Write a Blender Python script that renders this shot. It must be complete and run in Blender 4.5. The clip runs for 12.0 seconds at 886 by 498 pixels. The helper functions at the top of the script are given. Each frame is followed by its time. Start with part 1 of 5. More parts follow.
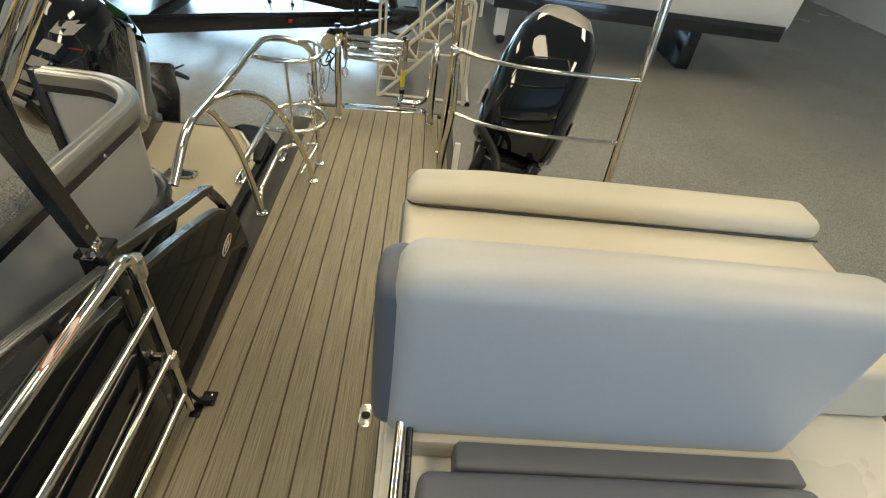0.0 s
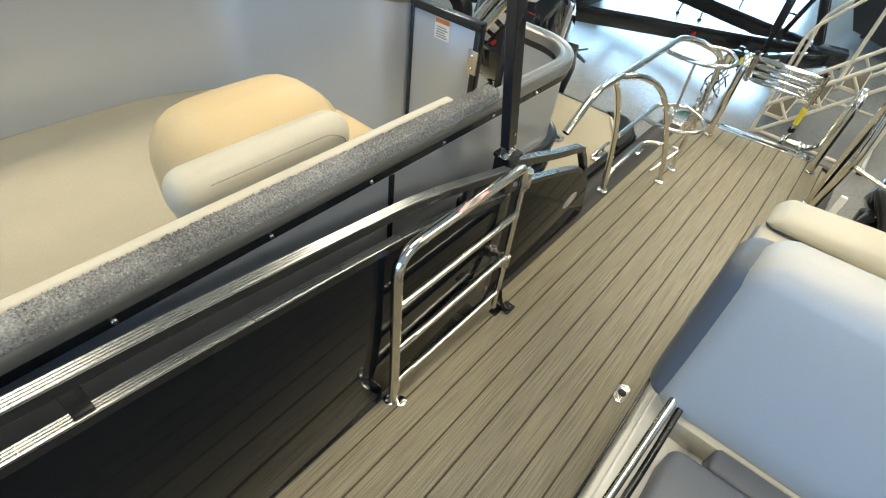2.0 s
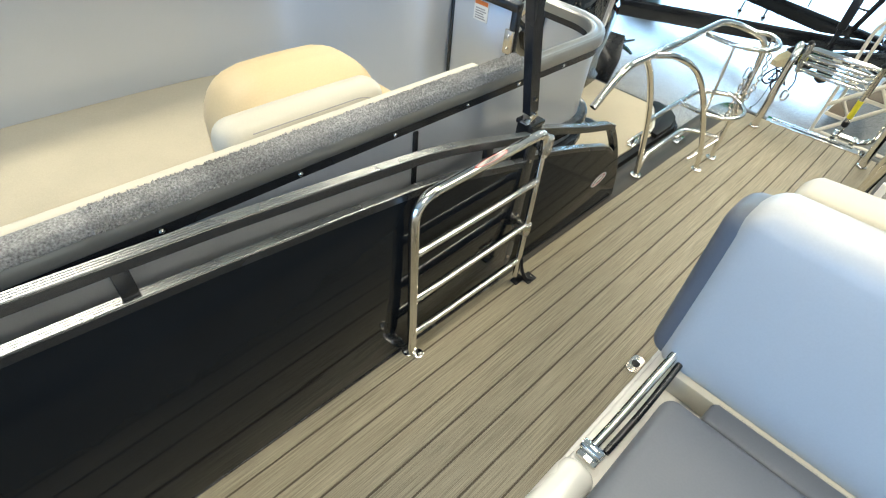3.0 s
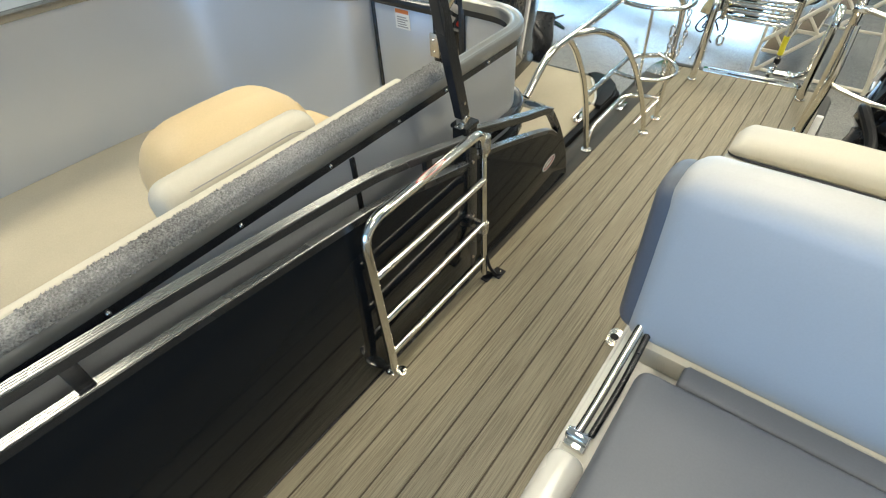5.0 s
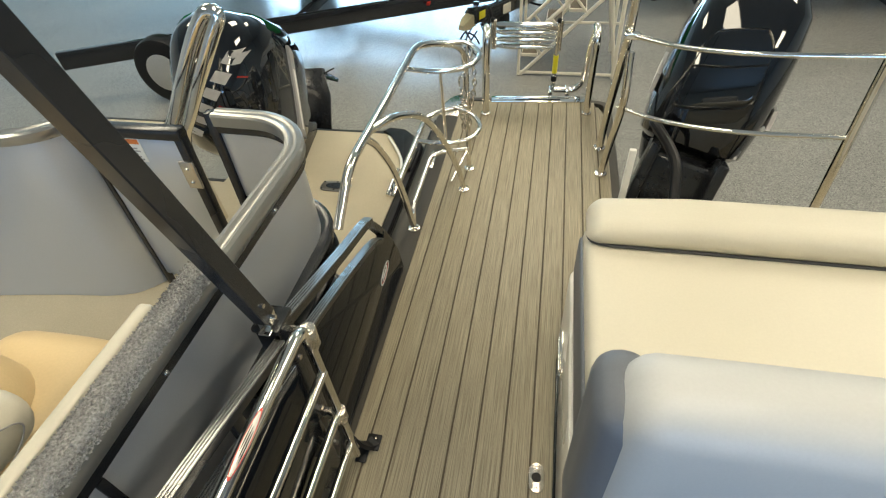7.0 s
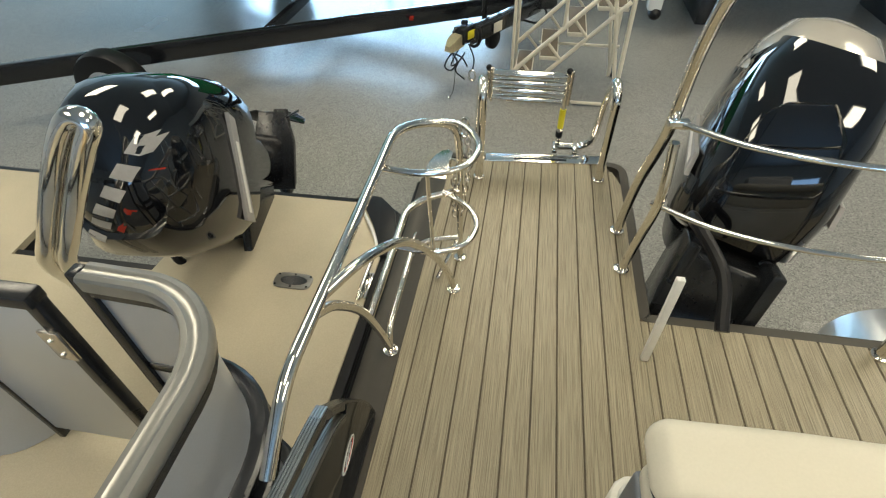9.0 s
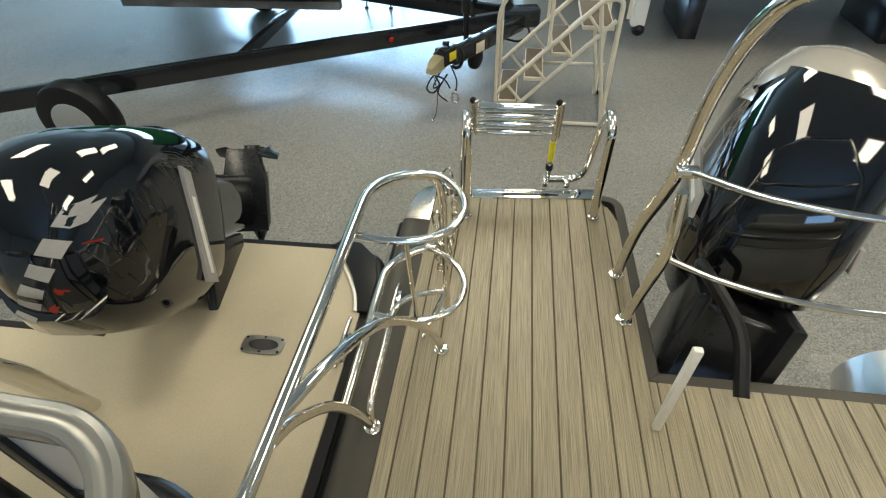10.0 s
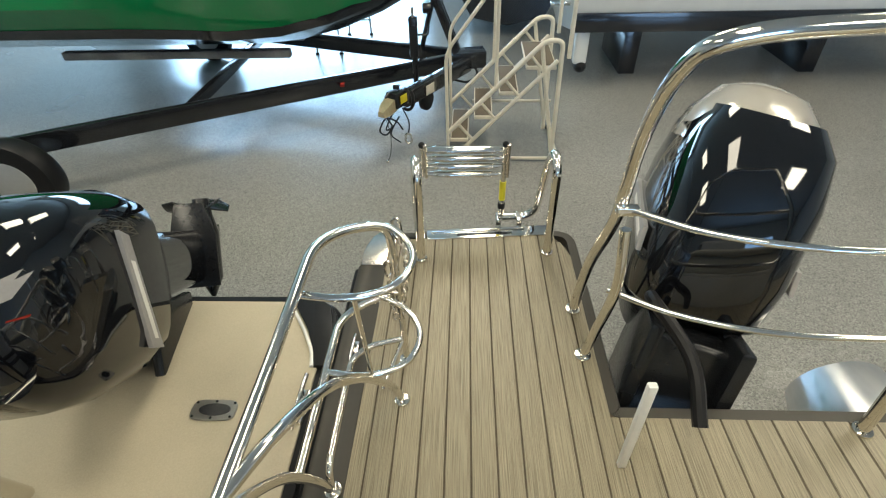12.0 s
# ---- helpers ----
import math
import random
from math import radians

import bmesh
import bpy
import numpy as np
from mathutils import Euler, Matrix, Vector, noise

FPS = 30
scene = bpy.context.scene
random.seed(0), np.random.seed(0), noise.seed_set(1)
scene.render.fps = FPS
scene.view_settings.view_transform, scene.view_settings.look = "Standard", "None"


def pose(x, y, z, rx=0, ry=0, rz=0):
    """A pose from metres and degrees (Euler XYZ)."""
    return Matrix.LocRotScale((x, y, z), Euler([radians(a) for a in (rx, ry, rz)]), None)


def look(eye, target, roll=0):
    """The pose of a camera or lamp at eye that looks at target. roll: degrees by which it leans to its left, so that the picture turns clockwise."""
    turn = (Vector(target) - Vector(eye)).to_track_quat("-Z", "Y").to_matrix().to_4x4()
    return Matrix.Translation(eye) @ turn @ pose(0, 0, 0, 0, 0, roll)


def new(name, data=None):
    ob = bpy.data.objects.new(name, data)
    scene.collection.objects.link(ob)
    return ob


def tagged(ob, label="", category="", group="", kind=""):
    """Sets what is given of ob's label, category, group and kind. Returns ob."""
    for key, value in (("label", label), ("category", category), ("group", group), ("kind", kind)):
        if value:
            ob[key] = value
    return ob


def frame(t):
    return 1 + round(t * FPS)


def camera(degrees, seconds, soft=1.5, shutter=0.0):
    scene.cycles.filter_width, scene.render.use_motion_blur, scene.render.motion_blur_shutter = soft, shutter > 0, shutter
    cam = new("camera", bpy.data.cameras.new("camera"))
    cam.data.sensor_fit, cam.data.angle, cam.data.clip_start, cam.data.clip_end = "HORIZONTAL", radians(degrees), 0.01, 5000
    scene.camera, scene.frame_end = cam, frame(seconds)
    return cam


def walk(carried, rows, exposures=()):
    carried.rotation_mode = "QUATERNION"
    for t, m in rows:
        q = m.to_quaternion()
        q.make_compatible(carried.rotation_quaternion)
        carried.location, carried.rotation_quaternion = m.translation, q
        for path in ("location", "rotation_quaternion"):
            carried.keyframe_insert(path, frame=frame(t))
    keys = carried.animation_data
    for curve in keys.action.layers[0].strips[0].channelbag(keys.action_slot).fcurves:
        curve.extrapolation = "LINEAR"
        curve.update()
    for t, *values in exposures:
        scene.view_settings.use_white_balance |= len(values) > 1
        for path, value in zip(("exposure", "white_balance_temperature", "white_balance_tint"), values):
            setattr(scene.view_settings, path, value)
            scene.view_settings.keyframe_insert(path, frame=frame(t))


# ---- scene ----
cam = camera(83.0, 12.0, soft=1.2)
PATH = [
    (0, (0.653, 0.829, 1.420), (0.809, 2.365, 0.152), 8.6),
    (0.5, (0.555, 0.738, 1.419), (0.262, 2.216, 0.104), 10.0),
    (1, (0.507, 0.642, 1.411), (-0.058, 2.021, 0.076), 9.5),
    (1.5, (0.506, 0.56, 1.411), (-0.111, 1.905, 0.065), 9.7),
    (2, (0.584, 0.565, 1.409), (-0.251, 1.759, 0.04), 8.0),
    (2.5, (0.68, 0.549, 1.378), (-0.272, 1.642, 0.0), 6.9),
    (3, (0.74, 0.511, 1.382), (-0.229, 1.584, 0.0), 6.0),
    (4.8, (0.795, 0.55, 1.405), (-0.116, 1.640, 0.006), -3.9),
    (5, (0.779, 0.578, 1.423), (-0.139, 1.686, 0.034), -3.5),
    (5.5, (0.667, 0.681, 1.427), (-0.046, 1.918, 0.027), -1.4),
    (6, (0.555, 0.78, 1.446), (0.091, 2.154, 0.069), -3.8),
    (6.5, (0.516, 0.886, 1.434), (0.179, 2.268, 0.028), -4.6),
    (7, (0.502, 1.102, 1.448), (0.164, 2.511, 0.069), -4.1),
    (7.5, (0.455, 1.257, 1.437), (0.142, 2.681, 0.068), -2.8),
    (9.5, (0.355, 1.886, 1.454), (0.105, 3.29, 0.052), -1.7),
    (10, (0.339, 1.987, 1.439), (0.121, 3.431, 0.071), -1.8),
    (10.5, (0.288, 2.078, 1.441), (0.195, 3.518, 0.056), -1.0),
    (11, (0.288, 2.090, 1.450), (0.236, 3.607, 0.148), -1.4),
    (11.5, (0.312, 2.074, 1.452), (0.260, 3.622, 0.185), -1.6),
    (12, (0.378, 2.025, 1.464), (0.291, 3.568, 0.195), -1.8),
]
EXPOSURES = [(0, -0.28, 7500, 9), (0.5, -0.12, 7500, 9), (1, 0.08, 7200, 9), (2, 0.27, 6500, 8), (2.5, 0.48, 6300, 8), (3, 0.62, 6200, 8), (5, 0.32, 6400, 8), (6.5, 0.14, 6800, 8), (7.5, 0.06, 6800, 8), (10.5, -0.05, 6500, 8), (12, 0.05, 6500, 8)]
walk(cam, [(t, look(eye, target, roll)) for t, eye, target, roll in PATH], EXPOSURES)

# ---- world and light ----
FLOOR = -0.90
world = bpy.data.worlds.new("world")
scene.world = world
world.use_nodes = True
wn = world.node_tree
sky = wn.nodes.new("ShaderNodeTexSky")
sky.sky_type, sky.sun_disc, sky.sun_elevation, sky.sun_rotation = "NISHITA", False, radians(40), radians(200)
wn.nodes["Background"].inputs["Strength"].default_value = 0.1
wn.links.new(sky.outputs["Color"], wn.nodes["Background"].inputs["Color"])


def area_lamp(name, eye, target, sx, sy, watts, colour, label):
    data = bpy.data.lights.new(name, "AREA")
    data.shape, data.size, data.size_y, data.energy, data.color = "RECTANGLE", sx, sy, watts, colour
    ob = new(name, data)
    ob.matrix_world = look(eye, target)
    return tagged(ob, label, "light", kind="structure")


# daylight in the openings of the hall, and the lamps under its ceiling
area_lamp("window_light", (-4.2, 15.8, 1.0), (-4.2, 0, -0.4), 7.0, 3.2, 960, (0.42, 0.70, 1.0), "daylight in the wide far window")
area_lamp("window_light", (2.5, -7.8, 1.2), (2.5, 5, 0.4), 8.0, 3.2, 500, (0.30, 0.57, 1.0), "daylight in the window wall")
LAMPS = [(-3.4, 0.0), (-3.4, 5.0), (0.6, 1.9), (0.6, 7.0), (4.4, 0.0), (4.4, 5.0)]
for lx, ly in LAMPS:
    area_lamp("lamp_light", (lx, ly, 4.02), (lx, ly, 0), 1.0, 2.2, 36 if ly == 1.9 else 100 if lx > 4 else 72, (1.0, 0.93, 0.74), "glow of a ceiling lamp")


# ---- materials ----
def material(name, colour, rough=0.5, metal=0.0, coat=0.0, grain=0.06, scale=30.0, stretch=(1, 1, 1), bump=0.1, rough_var=0.06, spec=0.5, coarse=3.0, depth=0.002):
    """A surface with colour, gloss and relief that vary at two scales."""
    m = bpy.data.materials.new(name)
    m.use_nodes = True
    nt = m.node_tree
    bsdf = nt.nodes["Principled BSDF"]
    bsdf.inputs["Metallic"].default_value = metal
    bsdf.inputs["Coat Weight"].default_value = coat
    bsdf.inputs["Coat Roughness"].default_value = 0.05
    bsdf.inputs["Specular IOR Level"].default_value = spec
    coord = nt.nodes.new("ShaderNodeTexCoord")
    mapping = nt.nodes.new("ShaderNodeMapping")
    mapping.inputs["Scale"].default_value = stretch
    nt.links.new(coord.outputs["Object"], mapping.inputs["Vector"])
    fine = nt.nodes.new("ShaderNodeTexNoise")
    fine.inputs["Scale"].default_value, fine.inputs["Detail"].default_value = scale, 4
    wide = nt.nodes.new("ShaderNodeTexNoise")
    wide.inputs["Scale"].default_value, wide.inputs["Detail"].default_value = coarse, 3
    nt.links.new(mapping.outputs["Vector"], fine.inputs["Vector"])
    nt.links.new(coord.outputs["Object"], wide.inputs["Vector"])
    add = nt.nodes.new("ShaderNodeMath")
    add.operation = "ADD"
    nt.links.new(fine.outputs["Fac"], add.inputs[0])
    nt.links.new(wide.outputs["Fac"], add.inputs[1])
    tone = nt.nodes.new("ShaderNodeMapRange")
    tone.inputs["From Min"].default_value, tone.inputs["From Max"].default_value = 0.6, 1.4
    tone.inputs["To Min"].default_value, tone.inputs["To Max"].default_value = 1 - grain, 1 + grain
    nt.links.new(add.outputs[0], tone.inputs["Value"])
    mix = nt.nodes.new("ShaderNodeVectorMath")
    mix.operation = "SCALE"
    mix.inputs[0].default_value = colour
    nt.links.new(tone.outputs["Result"], mix.inputs["Scale"])
    nt.links.new(mix.outputs["Vector"], bsdf.inputs["Base Color"])
    r = nt.nodes.new("ShaderNodeMapRange")
    r.inputs["From Min"].default_value, r.inputs["From Max"].default_value = 0.1, 0.9
    r.inputs["To Min"].default_value, r.inputs["To Max"].default_value = max(0.02, rough - rough_var), rough + rough_var
    nt.links.new(wide.outputs["Fac"], r.inputs["Value"])
    nt.links.new(r.outputs["Result"], bsdf.inputs["Roughness"])
    if bump:
        b = nt.nodes.new("ShaderNodeBump")
        b.inputs["Strength"].default_value, b.inputs["Distance"].default_value = bump, depth
        nt.links.new(fine.outputs["Fac"], b.inputs["Height"])
        nt.links.new(b.outputs["Normal"], bsdf.inputs["Normal"])
    return m


def plank_material(name, dark, light, rough):
    """Woven vinyl with fine lengthwise streaks and a faint weave."""
    m = bpy.data.materials.new(name)
    m.use_nodes = True
    nt = m.node_tree
    bsdf = nt.nodes["Principled BSDF"]
    coord = nt.nodes.new("ShaderNodeTexCoord")
    info = nt.nodes.new("ShaderNodeObjectInfo")
    shift = nt.nodes.new("ShaderNodeVectorMath")
    shift.operation = "MULTIPLY_ADD"
    shift.inputs[1].default_value = (1, 1, 1)
    move = nt.nodes.new("ShaderNodeVectorMath")
    move.operation = "SCALE"
    move.inputs[0].default_value = (7.3, 3.1, 0)
    nt.links.new(info.outputs["Random"], move.inputs["Scale"])
    nt.links.new(coord.outputs["Object"], shift.inputs[0])
    nt.links.new(move.outputs["Vector"], shift.inputs[2])
    total = None
    for scale, weight in (((500, 4, 1), 0.56), ((900, 9, 1), 0.40), ((9, 3, 1), 0.07), ((420, 300, 1), 0.14)):
        mp = nt.nodes.new("ShaderNodeMapping")
        mp.inputs["Scale"].default_value = scale
        nt.links.new(shift.outputs["Vector"], mp.inputs["Vector"])
        n = nt.nodes.new("ShaderNodeTexNoise")
        n.inputs["Scale"].default_value, n.inputs["Detail"].default_value = 1.0, 2.0
        nt.links.new(mp.outputs["Vector"], n.inputs["Vector"])
        w = nt.nodes.new("ShaderNodeMath")
        w.operation = "MULTIPLY_ADD"
        w.inputs[1].default_value = weight
        w.inputs[2].default_value = 0.0
        nt.links.new(n.outputs["Fac"], w.inputs[0])
        if total:
            nt.links.new(total.outputs[0], w.inputs[2])
        total = w
    ramp = nt.nodes.new("ShaderNodeValToRGB")
    ramp.color_ramp.elements[0].position, ramp.color_ramp.elements[0].color = 0.47, (*dark, 1)
    ramp.color_ramp.elements[1].position, ramp.color_ramp.elements[1].color = 0.69, (*light, 1)
    nt.links.new(total.outputs[0], ramp.inputs["Fac"])
    nt.links.new(ramp.outputs["Color"], bsdf.inputs["Base Color"])
    bsdf.inputs["Roughness"].default_value = rough
    b = nt.nodes.new("ShaderNodeBump")
    b.inputs["Strength"].default_value, b.inputs["Distance"].default_value = 0.35, 0.0012
    nt.links.new(total.outputs[0], b.inputs["Height"])
    nt.links.new(b.outputs["Normal"], bsdf.inputs["Normal"])
    return m


def speckle_material(name, base, specks, rough):
    """Sealed flake floor: small chips in grey and pale tones under a satin coat."""
    m = bpy.data.materials.new(name)
    m.use_nodes = True
    nt = m.node_tree
    bsdf = nt.nodes["Principled BSDF"]
    coord = nt.nodes.new("ShaderNodeTexCoord")
    v = nt.nodes.new("ShaderNodeTexVoronoi")
    v.inputs["Scale"].default_value = 150
    nt.links.new(coord.outputs["Object"], v.inputs["Vector"])
    ramp = nt.nodes.new("ShaderNodeValToRGB")
    ramp.color_ramp.interpolation = "CONSTANT"
    e = ramp.color_ramp.elements
    e[0].position, e[0].color = 0.0, (*specks[0], 1)
    e[1].position, e[1].color = 0.22, (*base, 1)
    for p, c in ((0.62, specks[1]), (0.86, specks[2])):
        x = e.new(p)
        x.color = (*c, 1)
    sep = nt.nodes.new("ShaderNodeSeparateColor")
    nt.links.new(v.outputs["Color"], sep.inputs["Color"])
    nt.links.new(sep.outputs["Red"], ramp.inputs["Fac"])
    wide = nt.nodes.new("ShaderNodeTexNoise")
    wide.inputs["Scale"].default_value, wide.inputs["Detail"].default_value = 0.7, 4
    nt.links.new(coord.outputs["Object"], wide.inputs["Vector"])
    r = nt.nodes.new("ShaderNodeMapRange")
    r.inputs["From Min"].default_value, r.inputs["From Max"].default_value = 0.1, 0.9
    r.inputs["To Min"].default_value, r.inputs["To Max"].default_value = rough - 0.07, rough + 0.1
    nt.links.new(wide.outputs["Fac"], r.inputs["Value"])
    nt.links.new(r.outputs["Result"], bsdf.inputs["Roughness"])
    tone = nt.nodes.new("ShaderNodeMapRange")
    tone.inputs["To Min"].default_value, tone.inputs["To Max"].default_value = 0.78, 1.2
    nt.links.new(wide.outputs["Fac"], tone.inputs["Value"])
    sc = nt.nodes.new("ShaderNodeVectorMath")
    sc.operation = "SCALE"
    nt.links.new(ramp.outputs["Color"], sc.inputs[0])
    nt.links.new(tone.outputs["Result"], sc.inputs["Scale"])
    nt.links.new(sc.outputs["Vector"], bsdf.inputs["Base Color"])
    b = nt.nodes.new("ShaderNodeBump")
    b.inputs["Strength"].default_value, b.inputs["Distance"].default_value = 0.15, 0.001
    nt.links.new(v.outputs["Distance"], b.inputs["Height"])
    nt.links.new(b.outputs["Normal"], bsdf.inputs["Normal"])
    return m


def glow_material(name, colour, strength):
    m = bpy.data.materials.new(name)
    m.use_nodes = True
    bsdf = m.node_tree.nodes["Principled BSDF"]
    bsdf.inputs["Emission Color"].default_value = (*colour, 1)
    bsdf.inputs["Emission Strength"].default_value = strength
    return m


CHROME = material("polished_steel", (0.80, 0.775, 0.72), 0.10, 1.0, grain=0.04, scale=60, bump=0.03, rough_var=0.04)
STEEL = material("brushed_steel", (0.62, 0.58, 0.52), 0.26, 1.0, grain=0.06, scale=80, stretch=(1, 8, 1), bump=0.05)
VINYL = plank_material("woven_vinyl", (0.160, 0.135, 0.086), (0.345, 0.298, 0.204), 0.43)
SEAM = material("seam_vinyl", (0.075, 0.056, 0.032), 0.6, grain=0.15, scale=200, bump=0.15)
GLOSS = material("black_gloss", (0.007, 0.0085, 0.0105), 0.05, 0.0, coat=0.0, grain=0.1, scale=12, bump=0.012, rough_var=0.03, spec=0.13)
COWL = material("cowl_gloss", (0.004, 0.0045, 0.006), 0.04, 0.0, coat=0.6, grain=0.1, scale=12, bump=0.01, rough_var=0.02, spec=0.5)
SATIN = material("black_satin", (0.012, 0.013, 0.015), 0.26, 0.0, grain=0.15, scale=60, bump=0.06)
RAILGREY = material("anodised_rail", (0.36, 0.36, 0.35), 0.27, 0.9, grain=0.1, scale=40, stretch=(1, 0.1, 1), bump=0.03)
RAILEDGE = material("deck_rail", (0.046, 0.041, 0.032), 0.50, 0.15, grain=0.12, scale=25, stretch=(1, 0.06, 1), bump=0.04)
RUBBER = material("black_rubber", (0.010, 0.010, 0.011), 0.42, grain=0.15, scale=50, bump=0.08, spec=0.22)
PANEL = material("silver_panel", (0.52, 0.545, 0.58), 0.30, 0.55, grain=0.05, scale=300, bump=0.02, coarse=1.2, rough_var=0.0)
IVORY = material("ivory_vinyl", (0.56, 0.52, 0.42), 0.46, grain=0.04, scale=180, bump=0.18, depth=0.0008)
SEATVINYL = material("seat_vinyl", (0.47, 0.47, 0.46), 0.44, grain=0.04, scale=220, bump=0.16, depth=0.0008)
SIDEVINYL = material("slate_vinyl", (0.125, 0.135, 0.155), 0.46, grain=0.06, scale=220, bump=0.16, depth=0.0008)
BEIGE = material("beige_vinyl", (0.62, 0.47, 0.26), 0.5, grain=0.06, scale=180, bump=0.18, depth=0.0008)
PIPING = material("dark_piping", (0.05, 0.05, 0.055), 0.5, grain=0.1, scale=100)
FIBREGLASS = material("white_fibreglass", (0.66, 0.64, 0.58), 0.28, coat=0.3, grain=0.05, scale=10, bump=0.02)
CARPETDECK = material("beige_deck", (0.45, 0.395, 0.285), 0.68, grain=0.12, scale=240, bump=0.3, depth=0.0015)
CAPBAND = material("cap_band", (0.27, 0.265, 0.245), 0.30, 0.6, grain=0.06, scale=40, stretch=(1, 0.1, 1), bump=0.03)
CARPET = material("grey_carpet", (0.33, 0.325, 0.315), 0.95, grain=0.75, scale=240, bump=0.9, depth=0.006, spec=0.1)
WHITE = material("white_plastic", (0.78, 0.77, 0.73), 0.4, grain=0.05, scale=60)
YELLOW = material("yellow_label", (0.72, 0.62, 0.03), 0.45, grain=0.08, scale=60)
RED = material("red_print", (0.55, 0.045, 0.03), 0.45, grain=0.1, scale=80)
ORANGE = material("orange_print", (0.75, 0.20, 0.04), 0.45, grain=0.1, scale=80)
GREYPRINT = material("grey_print", (0.32, 0.31, 0.30), 0.5, grain=0.1, scale=90)
TRAILER = material("trailer_paint", (0.012, 0.013, 0.016), 0.22, coat=0.4, grain=0.2, scale=30, bump=0.04)
BRASS = material("zinc_coupler", (0.66, 0.56, 0.36), 0.42, 0.7, grain=0.2, scale=60, bump=0.1)
CREAM = material("cream_paint", (0.66, 0.61, 0.50), 0.40, grain=0.07, scale=40, bump=0.05)
TREAD = material("tread_grip", (0.115, 0.090, 0.062), 0.75, grain=0.3, scale=160, bump=0.4)
GREEN = material("green_gelcoat", (0.006, 0.19, 0.055), 0.14, coat=0.6, grain=0.05, scale=8, bump=0.01)
HULLBLACK = material("black_gelcoat", (0.012, 0.014, 0.018), 0.18, coat=0.5, grain=0.15, scale=10, bump=0.01)
HULLWHITE = material("white_gelcoat", (0.72, 0.72, 0.69), 0.2, coat=0.4, grain=0.04, scale=10, bump=0.01)
EPOXY = speckle_material("flake_floor", (0.235, 0.232, 0.215), ((0.165, 0.162, 0.152), (0.27, 0.265, 0.243), (0.325, 0.318, 0.295)), 0.22)
CREST0 = material("silver_label", (0.55, 0.53, 0.48), 0.35, 0.4, grain=0.15, scale=120)
WALL = material("wall_paint", (0.62, 0.60, 0.55), 0.7, grain=0.05, scale=30, bump=0.1)
CEILING = material("ceiling_paint", (0.50, 0.49, 0.46), 0.8, grain=0.06, scale=12, bump=0.1)
ALU = material("mill_aluminium", (0.66, 0.66, 0.66), 0.32, 0.9, grain=0.06, scale=40, stretch=(1, 0.1, 1), bump=0.04)
TAILRED = material("red_lens", (0.30, 0.02, 0.012), 0.2, grain=0.1, scale=60)
GLASS = material("window_glass", (0.9, 0.95, 0.95), 0.05, grain=0.0, bump=0)
GLASS.node_tree.nodes["Principled BSDF"].inputs["Transmission Weight"].default_value = 1.0
LAMPGLOW = glow_material("lamp_diffuser", (1.0, 0.88, 0.70), 6.0)


# ---- mesh helpers ----
def thing(name, label, category, group="", kind="", at=(0, 0, 0)):
    ob = new(name)
    ob.empty_display_size = 0.05
    ob.location = at
    return tagged(ob, label, category, group, kind)


def part(name, bm, mat, parent=None, label="", smooth=True, angle=0.6):
    me = bpy.data.meshes.new(name)
    bmesh.ops.recalc_face_normals(bm, faces=bm.faces)
    if smooth:
        for f in bm.faces:
            f.smooth = True
        for e in bm.edges:
            if len(e.link_faces) == 2 and e.calc_face_angle(0) > angle:
                e.smooth = False
    bm.to_mesh(me)
    bm.free()
    me.materials.append(mat)
    ob = new(name, me)
    if parent:
        ob.parent = parent
        p, off = parent, Vector((0, 0, 0))
        while p:
            off += Vector(p.location)
            p = p.parent
        ob.location = -off
    if label:
        ob["label"] = label
    return ob


def box(x0, x1, y0, y1, z0, z1, bevel=0.004, seg=2, bm=None, turn=None):
    bm = bm or bmesh.new()
    m = Matrix.Translation(((x0 + x1) / 2, (y0 + y1) / 2, (z0 + z1) / 2)) @ Matrix.Diagonal((x1 - x0, y1 - y0, z1 - z0, 1))
    made = bmesh.ops.create_cube(bm, size=1, matrix=m)["verts"]
    if turn:
        bmesh.ops.transform(bm, matrix=turn, verts=made)
    if bevel:
        edges = list({e for v in made for e in v.link_edges})
        bmesh.ops.bevel(bm, geom=edges, offset=bevel, segments=seg, affect="EDGES", profile=0.5)
    return bm


def rounded(points, radius, steps=6):
    """A polyline with its corners rounded off."""
    pts = [Vector(p) for p in points]
    out = [pts[0]]
    for a, b, c in zip(pts, pts[1:], pts[2:]):
        r = min(radius, (a - b).length * 0.49, (c - b).length * 0.49)
        p, q = b + (a - b).normalized() * r, b + (c - b).normalized() * r
        for i in range(steps + 1):
            t = i / steps
            out.append(p * (1 - t) ** 2 + b * 2 * t * (1 - t) + q * t * t)
    out.append(pts[-1])
    return out


def smooth_path(points, steps=6):
    """A soft curve through all the points."""
    p = [Vector(a) for a in points]
    p = [2 * p[0] - p[1], *p, 2 * p[-1] - p[-2]]
    out = []
    for i in range(1, len(p) - 2):
        for s in range(steps):
            t = s / steps
            a, b, c, d = p[i - 1 : i + 3]
            out.append(0.5 * (2 * b + (c - a) * t + (2 * a - 5 * b + 4 * c - d) * t * t + (3 * b - a - 3 * c + d) * t**3))
    out.append(p[-2])
    return out


